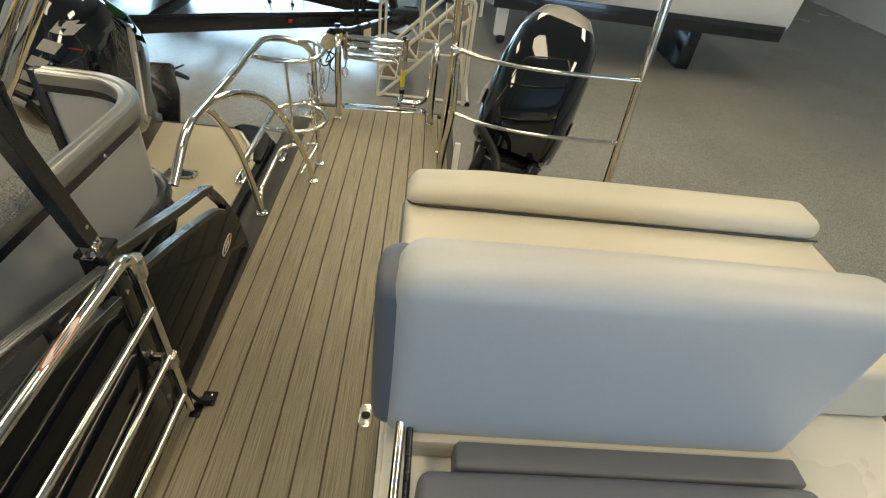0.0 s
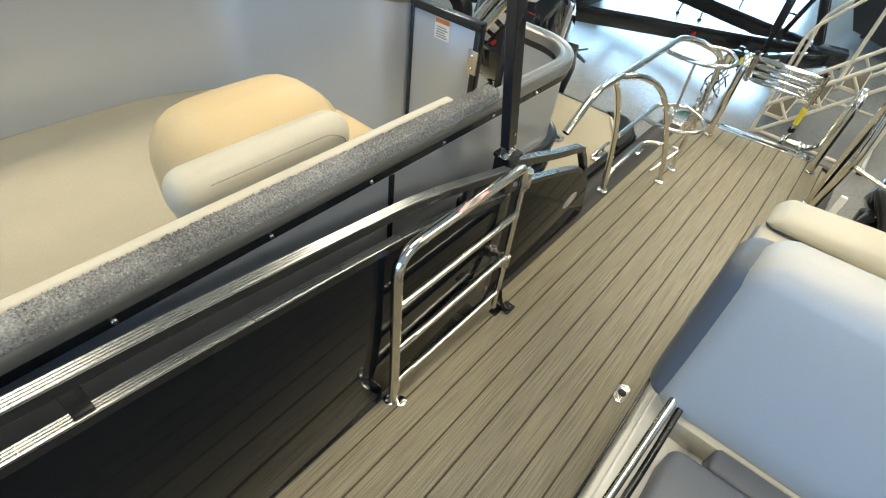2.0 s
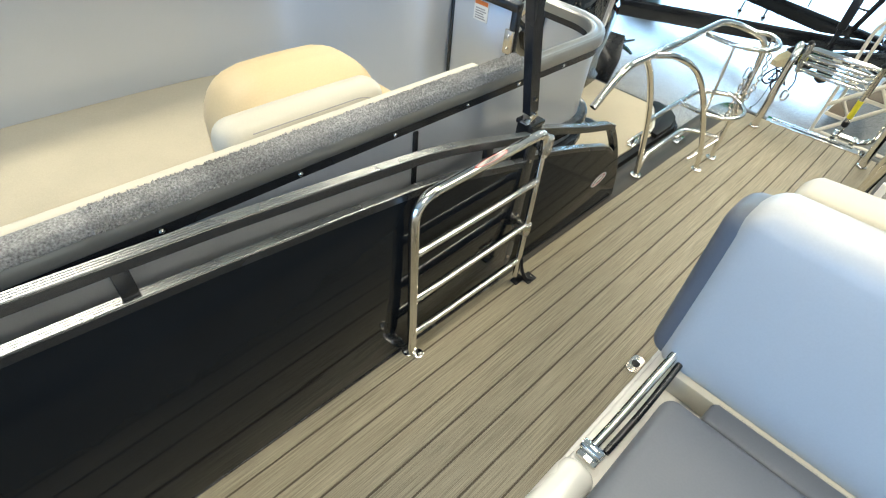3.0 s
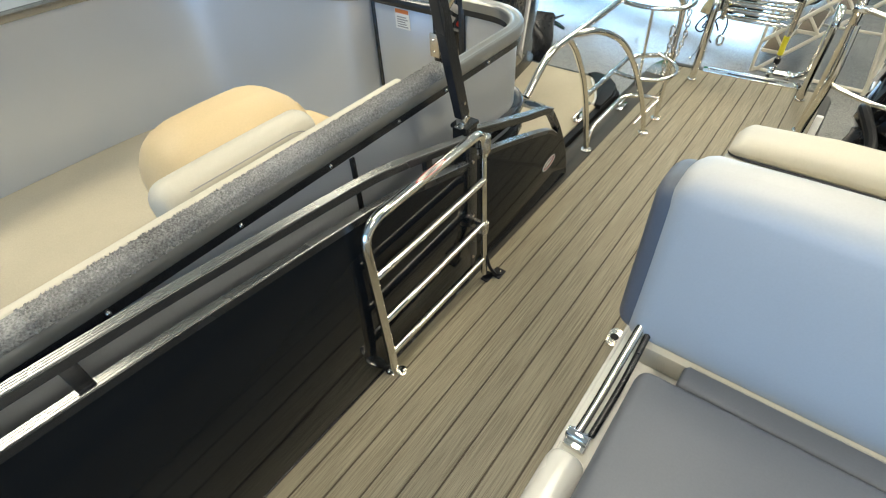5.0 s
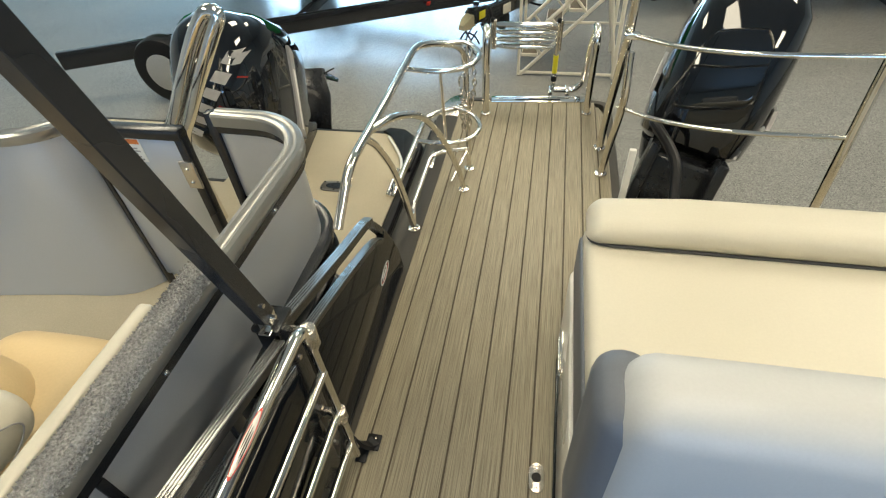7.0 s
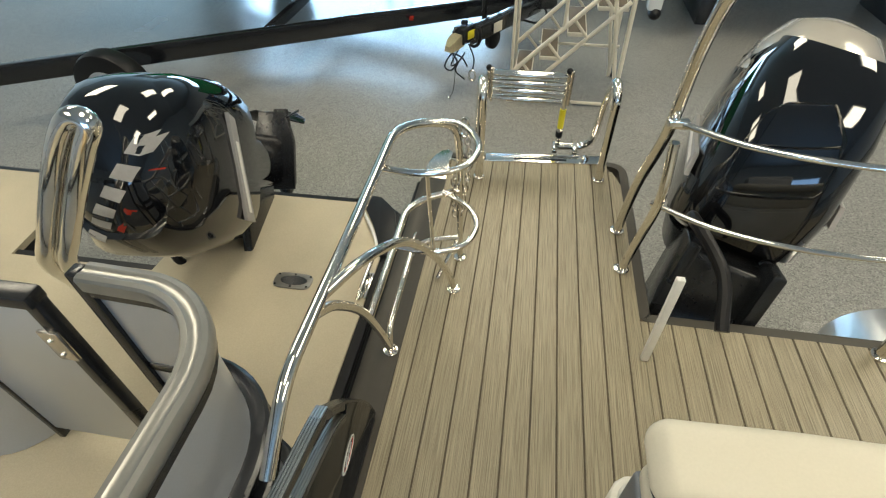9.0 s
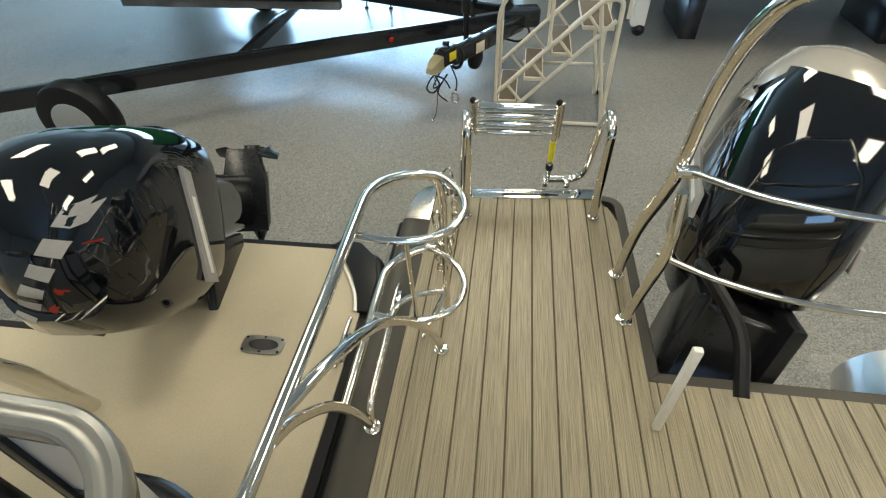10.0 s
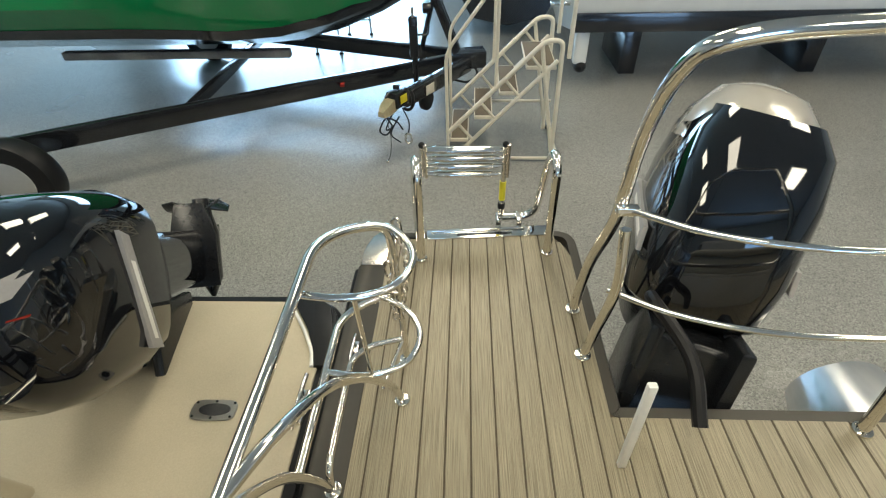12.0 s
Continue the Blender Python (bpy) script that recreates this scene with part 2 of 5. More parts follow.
def sweep(path, section, bm=None, closed=False, up=(0, 0, 1), caps=True, scale=None):
    """Sweeps a closed section (pairs: across, up) along a path."""
    bm = bm or bmesh.new()
    path = [Vector(p) for p in path]
    n = len(path)
    rings = []
    side = None
    for i, p in enumerate(path):
        a = path[(i - 1) % n] if closed or i else path[0]
        b = path[(i + 1) % n] if closed or i < n - 1 else path[-1]
        d = (b - a).normalized()
        if up is not None:
            s = d.cross(Vector(up))
            s = s.normalized() if s.length > 1e-4 else (side or Vector((1, 0, 0)))
        else:
            s = side - d * side.dot(d) if side else d.orthogonal()
            s.normalize()
        side = s
        u = s.cross(d).normalized()
        k = scale[i] if scale else 1.0
        rings.append([bm.verts.new(p + s * x * k + u * y * k) for x, y in section])
    m = len(section)
    for i in range(n if closed else n - 1):
        r, q = rings[i], rings[(i + 1) % n]
        for j in range(m):
            bm.faces.new((r[j], r[(j + 1) % m], q[(j + 1) % m], q[j]))
    if caps and not closed:
        bm.faces.new(rings[0][::-1])
        bm.faces.new(rings[-1])
    return bm


def circle(r, n=14, squash=1.0):
    return [(r * math.cos(2 * math.pi * i / n), r * squash * math.sin(2 * math.pi * i / n)) for i in range(n)]


def tube(points, r=0.0125, bm=None, n=14, closed=False, scale=None):
    return sweep(points, circle(r, n), bm, closed, up=None, scale=scale)


def slab(outline, axis, lo, hi, bevel=0.003, seg=2, bm=None):
    """A flat outline (two coordinates in the order of the other axes) given thickness along an axis."""
    bm = bm or bmesh.new()
    def place(a, b, h):
        return {"x": (h, a, b), "y": (a, h, b), "z": (a, b, h)}[axis]
    low = [bm.verts.new(place(a, b, lo)) for a, b in outline]
    high = [bm.verts.new(place(a, b, hi)) for a, b in outline]
    n = len(outline)
    faces = [bm.faces.new(low[::-1]), bm.faces.new(high)]
    for i in range(n):
        bm.faces.new((low[i], low[(i + 1) % n], high[(i + 1) % n], high[i]))
    if bevel:
        bmesh.ops.bevel(bm, geom=[e for f in faces for e in f.edges], offset=bevel, segments=seg, affect="EDGES", profile=0.5)
    return bm


def disc(centre, r, h, bm=None, n=20, axis=(0, 0, 1), bevel=0.0):
    bm = bm or bmesh.new()
    m = Matrix.Translation(centre) @ Vector(axis).to_track_quat("Z", "Y").to_matrix().to_4x4()
    made = bmesh.ops.create_cone(bm, cap_ends=True, segments=n, radius1=r, radius2=r, depth=h, matrix=m)["verts"]
    if bevel:
        rim = [e for e in {e for v in made for e in v.link_edges} if any(len(f.verts) > 4 for f in e.link_faces)]
        bmesh.ops.bevel(bm, geom=rim, offset=bevel, segments=2, affect="EDGES", profile=0.5)
    return bm


def ball(centre, r, bm=None, sx=1.0, sy=1.0, sz=1.0):
    bm = bm or bmesh.new()
    bmesh.ops.create_uvsphere(bm, u_segments=12, v_segments=8, radius=r, matrix=Matrix.Translation(centre) @ Matrix.Diagonal((sx, sy, sz, 1)))
    return bm


def cushion(x0, x1, y0, y1, z0, z1, soft=0.04, puff=0.0, tilt=0.0, seg=5):
    """An upholstered block: soft edges, a slightly domed top, leaning by tilt degrees about its lower far edge."""
    bm = box(-1, 1, -1, 1, -1, 1, 0)
    bmesh.ops.subdivide_edges(bm, edges=bm.edges[:], cuts=13, use_grid_fill=True)
    cx, cy, cz = (x0 + x1) / 2, (y0 + y1) / 2, (z0 + z1) / 2
    hx, hy, hz = (x1 - x0) / 2, (y1 - y0) / 2, (z1 - z0) / 2
    def spread(c, h):
        i = round((c + 1) / 2 * 14)
        if i > 7:
            return -spread(-c, h)
        r = min(soft, h)
        return -h + r * (1 - math.cos(math.pi / 2 * i / 4)) if i < 4 else -(h - r) * (7 - i) / 3
    for v in bm.verts:
        v.co = Vector((cx + spread(v.co.x, hx), cy + spread(v.co.y, hy), cz + spread(v.co.z, hz)))
    for v in bm.verts:
        d = Vector((v.co.x - cx, v.co.y - cy, v.co.z - cz))
        inner = Vector((max(-hx + soft, min(hx - soft, d.x)), max(-hy + soft, min(hy - soft, d.y)), max(-hz + soft, min(hz - soft, d.z))))
        off = d - inner
        if off.length > 1e-6:
            d = inner + off.normalized() * min(soft, off.length)
        a, b, c = 1 - (d.x / hx) ** 2, 1 - (d.y / hy) ** 2, 1 - (d.z / hz) ** 2
        d.z += puff * max(0, a) * max(0, b) * (1 if d.z > 0 else 0.3)
        d.y += puff * 0.8 * max(0, a) * max(0, c) * (1 if d.y > 0 else -1)
        v.co = Vector((cx, cy, cz)) + d
    if tilt:
        bmesh.ops.transform(bm, verts=bm.verts, matrix=Matrix.Translation((cx, y1, z0)) @ Matrix.Rotation(radians(tilt), 4, "X") @ Matrix.Translation((-cx, -y1, -z0)))
    return bm


def label_bars(parent, corner, across, up, rows, mat, normal, n=3, depth=0.0008):
    """Unreadable print as plain bars on a plate."""
    a, u, w = Vector(across), Vector(up), Vector(normal).normalized()
    for i in range(rows):
        lo = 0.12 + 0.8 * i / rows
        hi = lo + 0.8 / rows * 0.5
        end = 0.9 - 0.18 * (i * 37 % 3) / 2
        c = [Vector(corner) + a * s + u * t for s, t in ((0.1, lo), (end, lo), (end, hi), (0.1, hi))]
        bm = bmesh.new()
        bot = [bm.verts.new(p + w * 0.0002) for p in c]
        top = [bm.verts.new(p + w * (0.0002 + depth)) for p in c]
        bm.faces.new(top)
        for j in range(4):
            bm.faces.new((bot[j], bot[(j + 1) % 4], top[(j + 1) % 4], top[j]))
        part("print_bar", bm, mat, parent, smooth=False)


# ---- the hall ----
X0, X1, Y0, Y1, TOP = -9.0, 11.0, -8.0, 16.0, 4.2
tagged(part("ground", box(X0 - 40, X1 + 40, Y0 - 40, Y1 + 40, FLOOR - 0.3, FLOOR, 0), EPOXY, smooth=False), "grey flake epoxy showroom floor with satin sheen", "floor", kind="structure")
tagged(part("ceiling", box(X0, X1, Y0, Y1, TOP, TOP + 0.2, 0), CEILING, smooth=False), "plain pale ceiling of the showroom hall", "ceiling", kind="structure")


def wall_with_window(name, axis, at, lo, hi, gaps, label):
    """A wall 0.2 thick with window openings (from, to, sill, head)."""
    w = thing(name, label, "wall", kind="structure", at=(0, 0, FLOOR))
    cuts = [lo] + [v for g in gaps for v in g[:2]] + [hi]
    def block(a, b, z0, z1):
        if b - a > 0.01 and z1 - z0 > 0.01:
            dims = (a, b, at, at + 0.2, z0, z1) if axis == "y" else (at, at + 0.2, a, b, z0, z1)
            part("wall_panel", box(*dims, 0.004), WALL, w, smooth=False)
    for i in range(0, len(cuts), 2):
        block(cuts[i], cuts[i + 1], FLOOR, TOP)
    for a, b, z0, z1 in gaps:
        block(a, b, FLOOR, z0)
        block(a, b, z1, TOP)
        n = max(2, round((b - a) / 1.5))
        for i in range(n + 1):
            p = a + (b - a) * i / n
            dims = (p - 0.03, p + 0.03, at + 0.06, at + 0.13, z0, z1) if axis == "y" else (at + 0.06, at + 0.13, p - 0.03, p + 0.03, z0, z1)
            part("mullion", box(*dims, 0.004), SATIN, w, smooth=False)
        dims = (a, b, at + 0.09, at + 0.10, z0, z1) if axis == "y" else (at + 0.09, at + 0.10, a, b, z0, z1)
        pane = part("pane", box(*dims, 0), GLASS, w, smooth=False)
        pane.visible_shadow = False
    return w


wall_with_window("wall_north", "y", Y1, X0, X1, [(-8.0, -0.4, -0.6, 2.8)], "pale painted hall wall with a wide window")
wall_with_window("wall_south", "y", Y0 - 0.2, X0, X1, [(-1.8, 6.8, -0.4, 2.9)], "pale painted hall wall with a glazed front")
wall_with_window("wall_west", "x", X0 - 0.2, Y0, Y1, [], "plain pale painted hall wall")
wall_with_window("wall_east", "x", X1, Y0, Y1, [], "plain pale painted hall wall")
for lx, ly in LAMPS:
    lamp = thing("ceiling_light", "long ceiling lamp with a glowing diffuser", "ceiling light", "lamps under the ceiling", at=(lx, ly, TOP))
    part("housing", box(lx - 0.55, lx + 0.55, ly - 1.15, ly + 1.15, TOP - 0.09, TOP, 0.006), WHITE, lamp)
    part("diffuser", box(lx - 0.5, lx + 0.5, ly - 1.1, ly + 1.1, TOP - 0.105, TOP - 0.09, 0.003), LAMPGLOW, lamp)

# ---- the boat underfoot: deck, rims and floats ----
PITCH = 0.08
deck = thing("floor", "pontoon boat deck of tan woven vinyl planks with dark seams", "deck", kind="structure")
outline = [(0.0, -2.6), (2.44, -2.6), (2.44, 2.95), (0.90, 2.95), (0.855, 3.0), (0.855, 3.74), (0.84, 3.82), (0.80, 3.885), (0.74, 3.905), (0.0, 3.875)]
part("deck_board", slab(outline, "z", -0.06, -0.0025, 0), SEAM, deck, smooth=False)
rim_section = [(-0.02, -0.10), (0.02, -0.10), (0.024, -0.01), (0.018, 0.0), (-0.02, 0.0)]
rim = rounded([(0.90, 2.97, -0.001), (0.872, 2.97, -0.001), (0.872, 3.92, -0.001), (0.74, 3.935, -0.001)], 0.13, 8)
part("stern_rim", sweep(rim, rim_section), RAILEDGE, deck, "dark satin rim round the deck corner")
part("stern_rim", sweep([(0.74, 3.935, -0.001), (0.03, 3.905, -0.001)], rim_section), RAILEDGE, deck)
part("transom_rim", sweep([(2.46, 2.97, -0.001), (0.90, 2.97, -0.001)], rim_section), RAILEDGE, deck)
part("starboard_rim", sweep([(2.46, -2.6, -0.001), (2.46, 2.97, -0.001)], [(-0.02, -0.1), (0.05, -0.1), (0.05, 0.0), (-0.02, 0.0)]), RAILEDGE, deck)
# flat aluminium rail along the side, with a shallow groove and a black rubber edge
side = [(0.030, -0.004), (0.028, -0.001), (-0.010, 0.0005), (-0.016, -0.0025), (-0.052, -0.0025), (-0.058, 0.0005), (-0.082, 0.0), (-0.094, -0.008), (-0.096, -0.10), (0.030, -0.10)]
part("side_rail", sweep([(0, 3.69, 0), (0, -2.6, 0)], [(-a, b) for a, b in side]), RAILEDGE, deck, "dark satin side rail of the deck")
part("rub_strip", sweep([(-0.104, 3.70, -0.05), (-0.104, -2.6, -0.05)], circle(0.016, 10)), RUBBER, deck, "black rubber rub strip")
for px in (0.28, 2.05):
    part("float", tube([(px, -2.6, -0.54), (px, 2.9, -0.54), (px, 3.45, -0.50)], 0.352, n=36, scale=[1, 1, 0.55]), ALU, deck, "welded aluminium float")
for by in (-2.0, -0.9, 0.2, 1.3, 2.4):
    part("crossbeam", box(0.02, 2.40, by - 0.03, by + 0.03, -0.19, -0.061, 0.006), ALU, deck, smooth=False)

# polished cap on the deck's outer corner
plate = thing("corner_plate", "polished steel cap plate screwed on the deck corner", "corner plate", at=(-0.02, 3.8, 0))
cap = [(-0.085, 3.69), (0.026, 3.69), (0.028, 3.925), (0.0, 3.945), (-0.03, 3.93), (-0.055, 3.895), (-0.075, 3.84), (-0.085, 3.78)]
part("plate", slab(cap, "z", -0.06, 0.003, 0.0025), STEEL, plate)
for sx, sy in ((-0.067, 3.705), (0.010, 3.705)):
    part("screw", disc((sx, sy, 0.0035), 0.006, 0.003, n=12, bevel=0.001), STEEL, plate)

# small fold-down cleat on the side rail
cleat = thing("cleat", "small polished fold-down cleat on the side rail", "cleat", at=(-0.03, 3.2, 0))
part("base", box(-0.042, -0.016, 3.15, 3.25, 0.0, 0.006, 0.003), CHROME, cleat)
part("horn", tube(smooth_path([(-0.03, 3.14, 0.030), (-0.03, 3.17, 0.036), (-0.03, 3.23, 0.036), (-0.03, 3.26, 0.030)]), 0.006), CHROME, cleat)
for cy in (3.18, 3.22):
    part("post", disc((-0.03, cy, 0.02), 0.006, 0.03, n=10), CHROME, cleat)

# flush socket in the deck
socket = thing("floor_socket", "oval steel table socket set flush in the deck", "floor socket", at=(0.58, 1.70, 0))
oval = [(0.580 + 0.022 * math.cos(a), 1.70 + (0.019 if math.sin(a) > 0 else -0.019) + 0.022 * math.sin(a)) for a in [2 * math.pi * i / 28 for i in range(28)]]
part("flange", slab(oval, "z", 0.0, 0.004, 0.0015), STEEL, socket)
part("hole", disc((0.580, 1.70, 0.0045), 0.0135, 0.002, n=20), RUBBER, socket, "dark open hole")
for sy in (1.671, 1.729):
    part("screw", disc((0.580, sy, 0.0048), 0.0055, 0.003, n=12, bevel=0.001), STEEL, socket)

# ---- fence along the deck's side ----
fence = thing("boat_fence", "glossy black boat side fence with a ribbed dark top rail", "fence", at=(0, 1.0, 0))


FENCE_Y = [-2.6, -1.0, 0.0, 0.6, 0.87, 1.10, 1.25, 1.38, 1.50, 1.63]
FENCE_Z = [0.87, 0.86, 0.835, 0.797, 0.771, 0.746, 0.727, 0.698, 0.666, 0.632]
FX = 0.021


def rail_z(y):
    return float(np.interp(y, FENCE_Y, FENCE_Z))


def panel_z(y):
    return rail_z(y) - 0.091


def ribbed_top(half, ribs=4):
    """Section of a shallow extrusion with rounded ribs, from its underside up to height 0."""
    out = [(half, -0.005), (half, -0.001)]
    step = 2 * half / ribs
    for k in range(ribs):
        x = half - k * step
        out += [(x - 0.18 * step, 0.0), (x - 0.70 * step, 0.0), (x - 0.85 * step, -0.0022), (x - step, -0.0022 if k < ribs - 1 else -0.001)]
    return out + [(-half, -0.005)]


def two_tone_rail(name, path, half, drop, label):
    """Black box rail with a ribbed anodised strip let into its top."""
    body = part(name, sweep(path, [(-half - 0.0015, -drop), (half + 0.0015, -drop), (half + 0.0015, -0.004), (half, -0.003), (-half, -0.003), (-half - 0.0015, -0.004)]), SATIN, fence, "black satin " + label)
    part("ribbed_strip", sweep(path, ribbed_top(half)), RAILGREY, body, "ribbed anodised strip", True, 0.2)


course = [p for p in smooth_path([(FX, y, z) for y, z in zip(FENCE_Y, FENCE_Z)], 4)]
part("panel", slab([(-2.6, 0.004), (1.64, 0.004)] + [(p.y, p.z - 0.097) for p in reversed(course)], "x", 0.009, 0.031, 0.002), GLOSS, fence)
part("bottom_trim", box(0.006, 0.0325, -2.6, 1.635, 0.0, 0.010, 0.003), SATIN, fence)
two_tone_rail("panel_ledge", [p - Vector((0, 0, 0.091)) for p in course], 0.011, 0.023, "ledge on the panel")
two_tone_rail("top_rail", course, 0.0115, 0.024, "top rail of the fence")
for sy in (1.45, 0.55, -0.4, -1.4):
    part("strut", box(FX - 0.010, FX + 0.006, sy - 0.014, sy + 0.014, panel_z(sy) - 0.004, rail_z(sy) - 0.02, 0.002), SATIN, fence)
part("post", box(-0.034, 0.020, 1.635, 1.695, 0.0, 0.645, 0.006), SATIN, fence, "square black post")
part("post_cap", box(-0.038, 0.024, 1.631, 1.699, 0.640, 0.655, 0.005), SATIN, fence)
for bz in (0.10, 0.26, 0.30, 0.52, 0.60):
    part("bolt", disc((0.022, 1.665, bz), 0.006, 0.006, n=10, axis=(1, 0, 0)), STEEL, fence)
# tail fin with an open grip under its rail
fin_edge = smooth_path([(0, 1.70, 0.612), (0, 1.86, 0.560), (0, 2.03, 0.505), (0, 2.18, 0.462), (0, 2.245, 0.436)], 5)
fin_drop = smooth_path([(0, 2.245, 0.436), (0, 2.275, 0.400), (0, 2.33, 0.325), (0, 2.395, 0.215), (0, 2.44, 0.11), (0, 2.465, 0.005)], 5)
two_tone_rail("fin_rail", [Vector((-0.008, p.y, p.z + 0.004)) for p in fin_edge], 0.0135, 0.026, "rail over the grip")
part("fin_end", sweep([Vector((-0.008, p.y - 0.012, p.z - 0.012)) for p in fin_drop], [(-0.014, -0.012), (0.014, -0.012), (0.014, 0.010), (-0.014, 0.010)], up=(0, 1, 0.6)), SATIN, fence)
fin_top = smooth_path([(0, 1.695, 0.515), (0, 1.80, 0.487), (0, 1.95, 0.442), (0, 2.12, 0.386), (0, 2.24, 0.340), (0, 2.30, 0.296)], 4)
fin = [(1.695, 0.004), (2.455, 0.004)] + [(p.y - 0.016, p.z) for p in reversed(fin_drop[10:-1])] + [(p.y, p.z) for p in reversed(fin_top)]
part("fin_panel", slab(fin, "x", -0.018, 0.008, 0.003), GLOSS, fence)
two_tone_rail("fin_ledge", [Vector((-0.005, p.y, p.z + 0.006)) for p in fin_top], 0.0125, 0.018, "ledge under the grip")
part("fin_trim", box(-0.020, 0.010, 1.695, 2.44, 0.0, 0.010, 0.003), RUBBER, fence)
# oval badge, plain ring with two bars
def oval_point(r, a):
    u, v = 0.050 * r * math.cos(a), 0.021 * r * math.sin(a)
    return (0.0095, 2.252 + 0.98 * u - 0.10 * v, 0.178 + 0.20 * u + 0.98 * v)
badge = part("badge", tube([oval_point(1, 2 * math.pi * i / 36) for i in range(36)], 0.0018, n=6, closed=True), CREST0, fence, "oval steel-coloured badge")
part("badge_ring", tube([oval_point(0.84, 2 * math.pi * i / 36) for i in range(36)], 0.0008, n=6, closed=True), RED, badge)
for k in (-1, 0, 1):
    m = Vector(oval_point(0, 0)) + Vector((0, 0.017 * k, 0.004 * k))
    part("badge_bar", tube([m + Vector((0, -0.010, -0.009)), m + Vector((0, 0.010, 0.010))], 0.0024, n=6), CREST0, badge)


# ---- canopy leg on its deck mount ----
leg = thing("canopy_leg", "square black canopy leg on a hinged steel mount", "canopy leg", at=(0, 1.65, 0.655))
b0, b1 = Vector((0.0, 1.642, 0.690)), Vector((0.0, 1.02, 3.15))
part("leg_tube", sweep([b0, b1], [(-0.017, -0.015), (0.017, -0.015), (0.019, -0.013), (0.019, 0.013), (0.017, 0.015), (-0.017, 0.015), (-0.019, 0.013), (-0.019, -0.013)], up=(1, 0, 0)), SATIN, leg)
part("hinge", box(-0.014, 0.014, 1.630, 1.662, 0.654, 0.70, 0.004), CHROME, leg)
part("hinge_base", box(-0.012, 0.014, 1.618, 1.662, 0.655, 0.660, 0.002), CHROME, leg)
part("pin", disc((0.0, 1.646, 0.685), 0.005, 0.045, n=12, axis=(1, 0, 0)), CHROME, leg)
part("bolt", disc((0.017, 1.632, 0.735), 0.005, 0.005, n=10, axis=(1, 0, 0)), STEEL, leg)

# ---- chrome boarding gate ----
gate = thing("boarding_gate", "polished steel four-rail boarding gate standing on the deck", "gate", at=(0.065, 1.42, 0))
GX = 0.061
part("frame_tube", tube(rounded([(GX, 1.164, 0.004), (GX, 1.146, 0.640), (GX, 1.40, 0.644), (GX, 1.655, 0.648), (GX, 1.668, 0.56)], 0.075, 8), 0.0145), CHROME, gate)
part("hinge_post", tube([(GX, 1.664, 0.60), (GX + 0.006, 1.672, 0.03)], 0.0105), CHROME, gate)
for a, b in ((0.457, 0.468), (0.270, 0.286), (0.108, 0.112)):
    part("rail", tube([(GX, 1.164 - 0.018 * a / 0.64, a), (GX + 0.003, 1.667, b)], 0.0115), CHROME, gate)
for sz, h in ((0.600, 0.055), (0.268, 0.045)):
    sleeve = part("sleeve", disc((GX + 0.002, 1.668, sz), 0.0190, h, n=18, bevel=0.002), STEEL, gate)
    part("hinge_tab", box(0.019, GX, 1.660, 1.676, sz - h / 2 + 0.004, sz + h / 2 - 0.004, 0.002), STEEL, sleeve)
foot = part("foot_flange", disc((GX - 0.012, 1.158, 0.004), 0.020, 0.008, n=18, bevel=0.002), CHROME, gate)
part("foot_lug", disc((GX + 0.017, 1.176, 0.005), 0.019, 0.010, n=18, bevel=0.003), CHROME, foot)
for fx, fy in ((GX - 0.017, 1.150), (GX + 0.022, 1.183)):
    part("bolt", ball((fx, fy, 0.010), 0.007, sz=0.6), STEEL, foot)
strap = sweep(smooth_path([(0.074, 1.676, 0.125), (0.078, 1.684, 0.075), (0.088, 1.704, 0.022), (0.100, 1.726, 0.007)], 4), [(-0.013, -0.006), (0.013, -0.006), (0.013, 0.006), (-0.013, 0.006)], up=(0.5, 0.86, 0.4), scale=[0.6 + 0.06 * i for i in range(13)])
bracket = part("black_foot", strap, RUBBER, gate, "black steel foot bracket")
part("heel", box(0.058, 0.090, 1.660, 1.712, 0.0, 0.008, 0.003), RUBBER, bracket)
part("toe", box(0.074, 0.118, 1.700, 1.750, 0.0, 0.008, 0.003), RUBBER, bracket)
part("bolt", ball((0.100, 1.737, 0.007), 0.005, sz=0.6), STEEL, bracket)
# sticker wrapped on the top tube
def sticker(y0, y1, mat, r, name, a0, a1):
    bm = bmesh.new()
    rows = []
    for i in range(9):
        y = y0 + (y1 - y0) * i / 8
        w = math.sin(math.pi * (0.05 + 0.90 * i / 8)) ** 0.7
        mid, half = (a0 + a1) / 2, (a1 - a0) / 2 * w
        rows.append([bm.verts.new((GX + r * math.cos(mid + half * s), y, 0.6405 + 0.0155 * (y - 1.2) + r * math.sin(mid + half * s))) for s in (-1, -0.5, 0, 0.5, 1)])
    for p, q in zip(rows, rows[1:]):
        for j in range(4):
            bm.faces.new((p[j], p[j + 1], q[j + 1], q[j]))
    return part(name, bm, mat, gate)
sticker(1.345, 1.470, RED, 0.0152, "warning_label", 0.55, 1.65)["label"] = "red and white warning sticker"
sticker(1.351, 1.464, CREST0, 0.0156, "label_field", 0.68, 1.52)
for k in range(3):
    sticker(1.372 + 0.010 * k, 1.430 + 0.006 * k, SATIN, 0.0159, "print_bar", 0.80 + 0.22 * k, 0.94 + 0.22 * k)


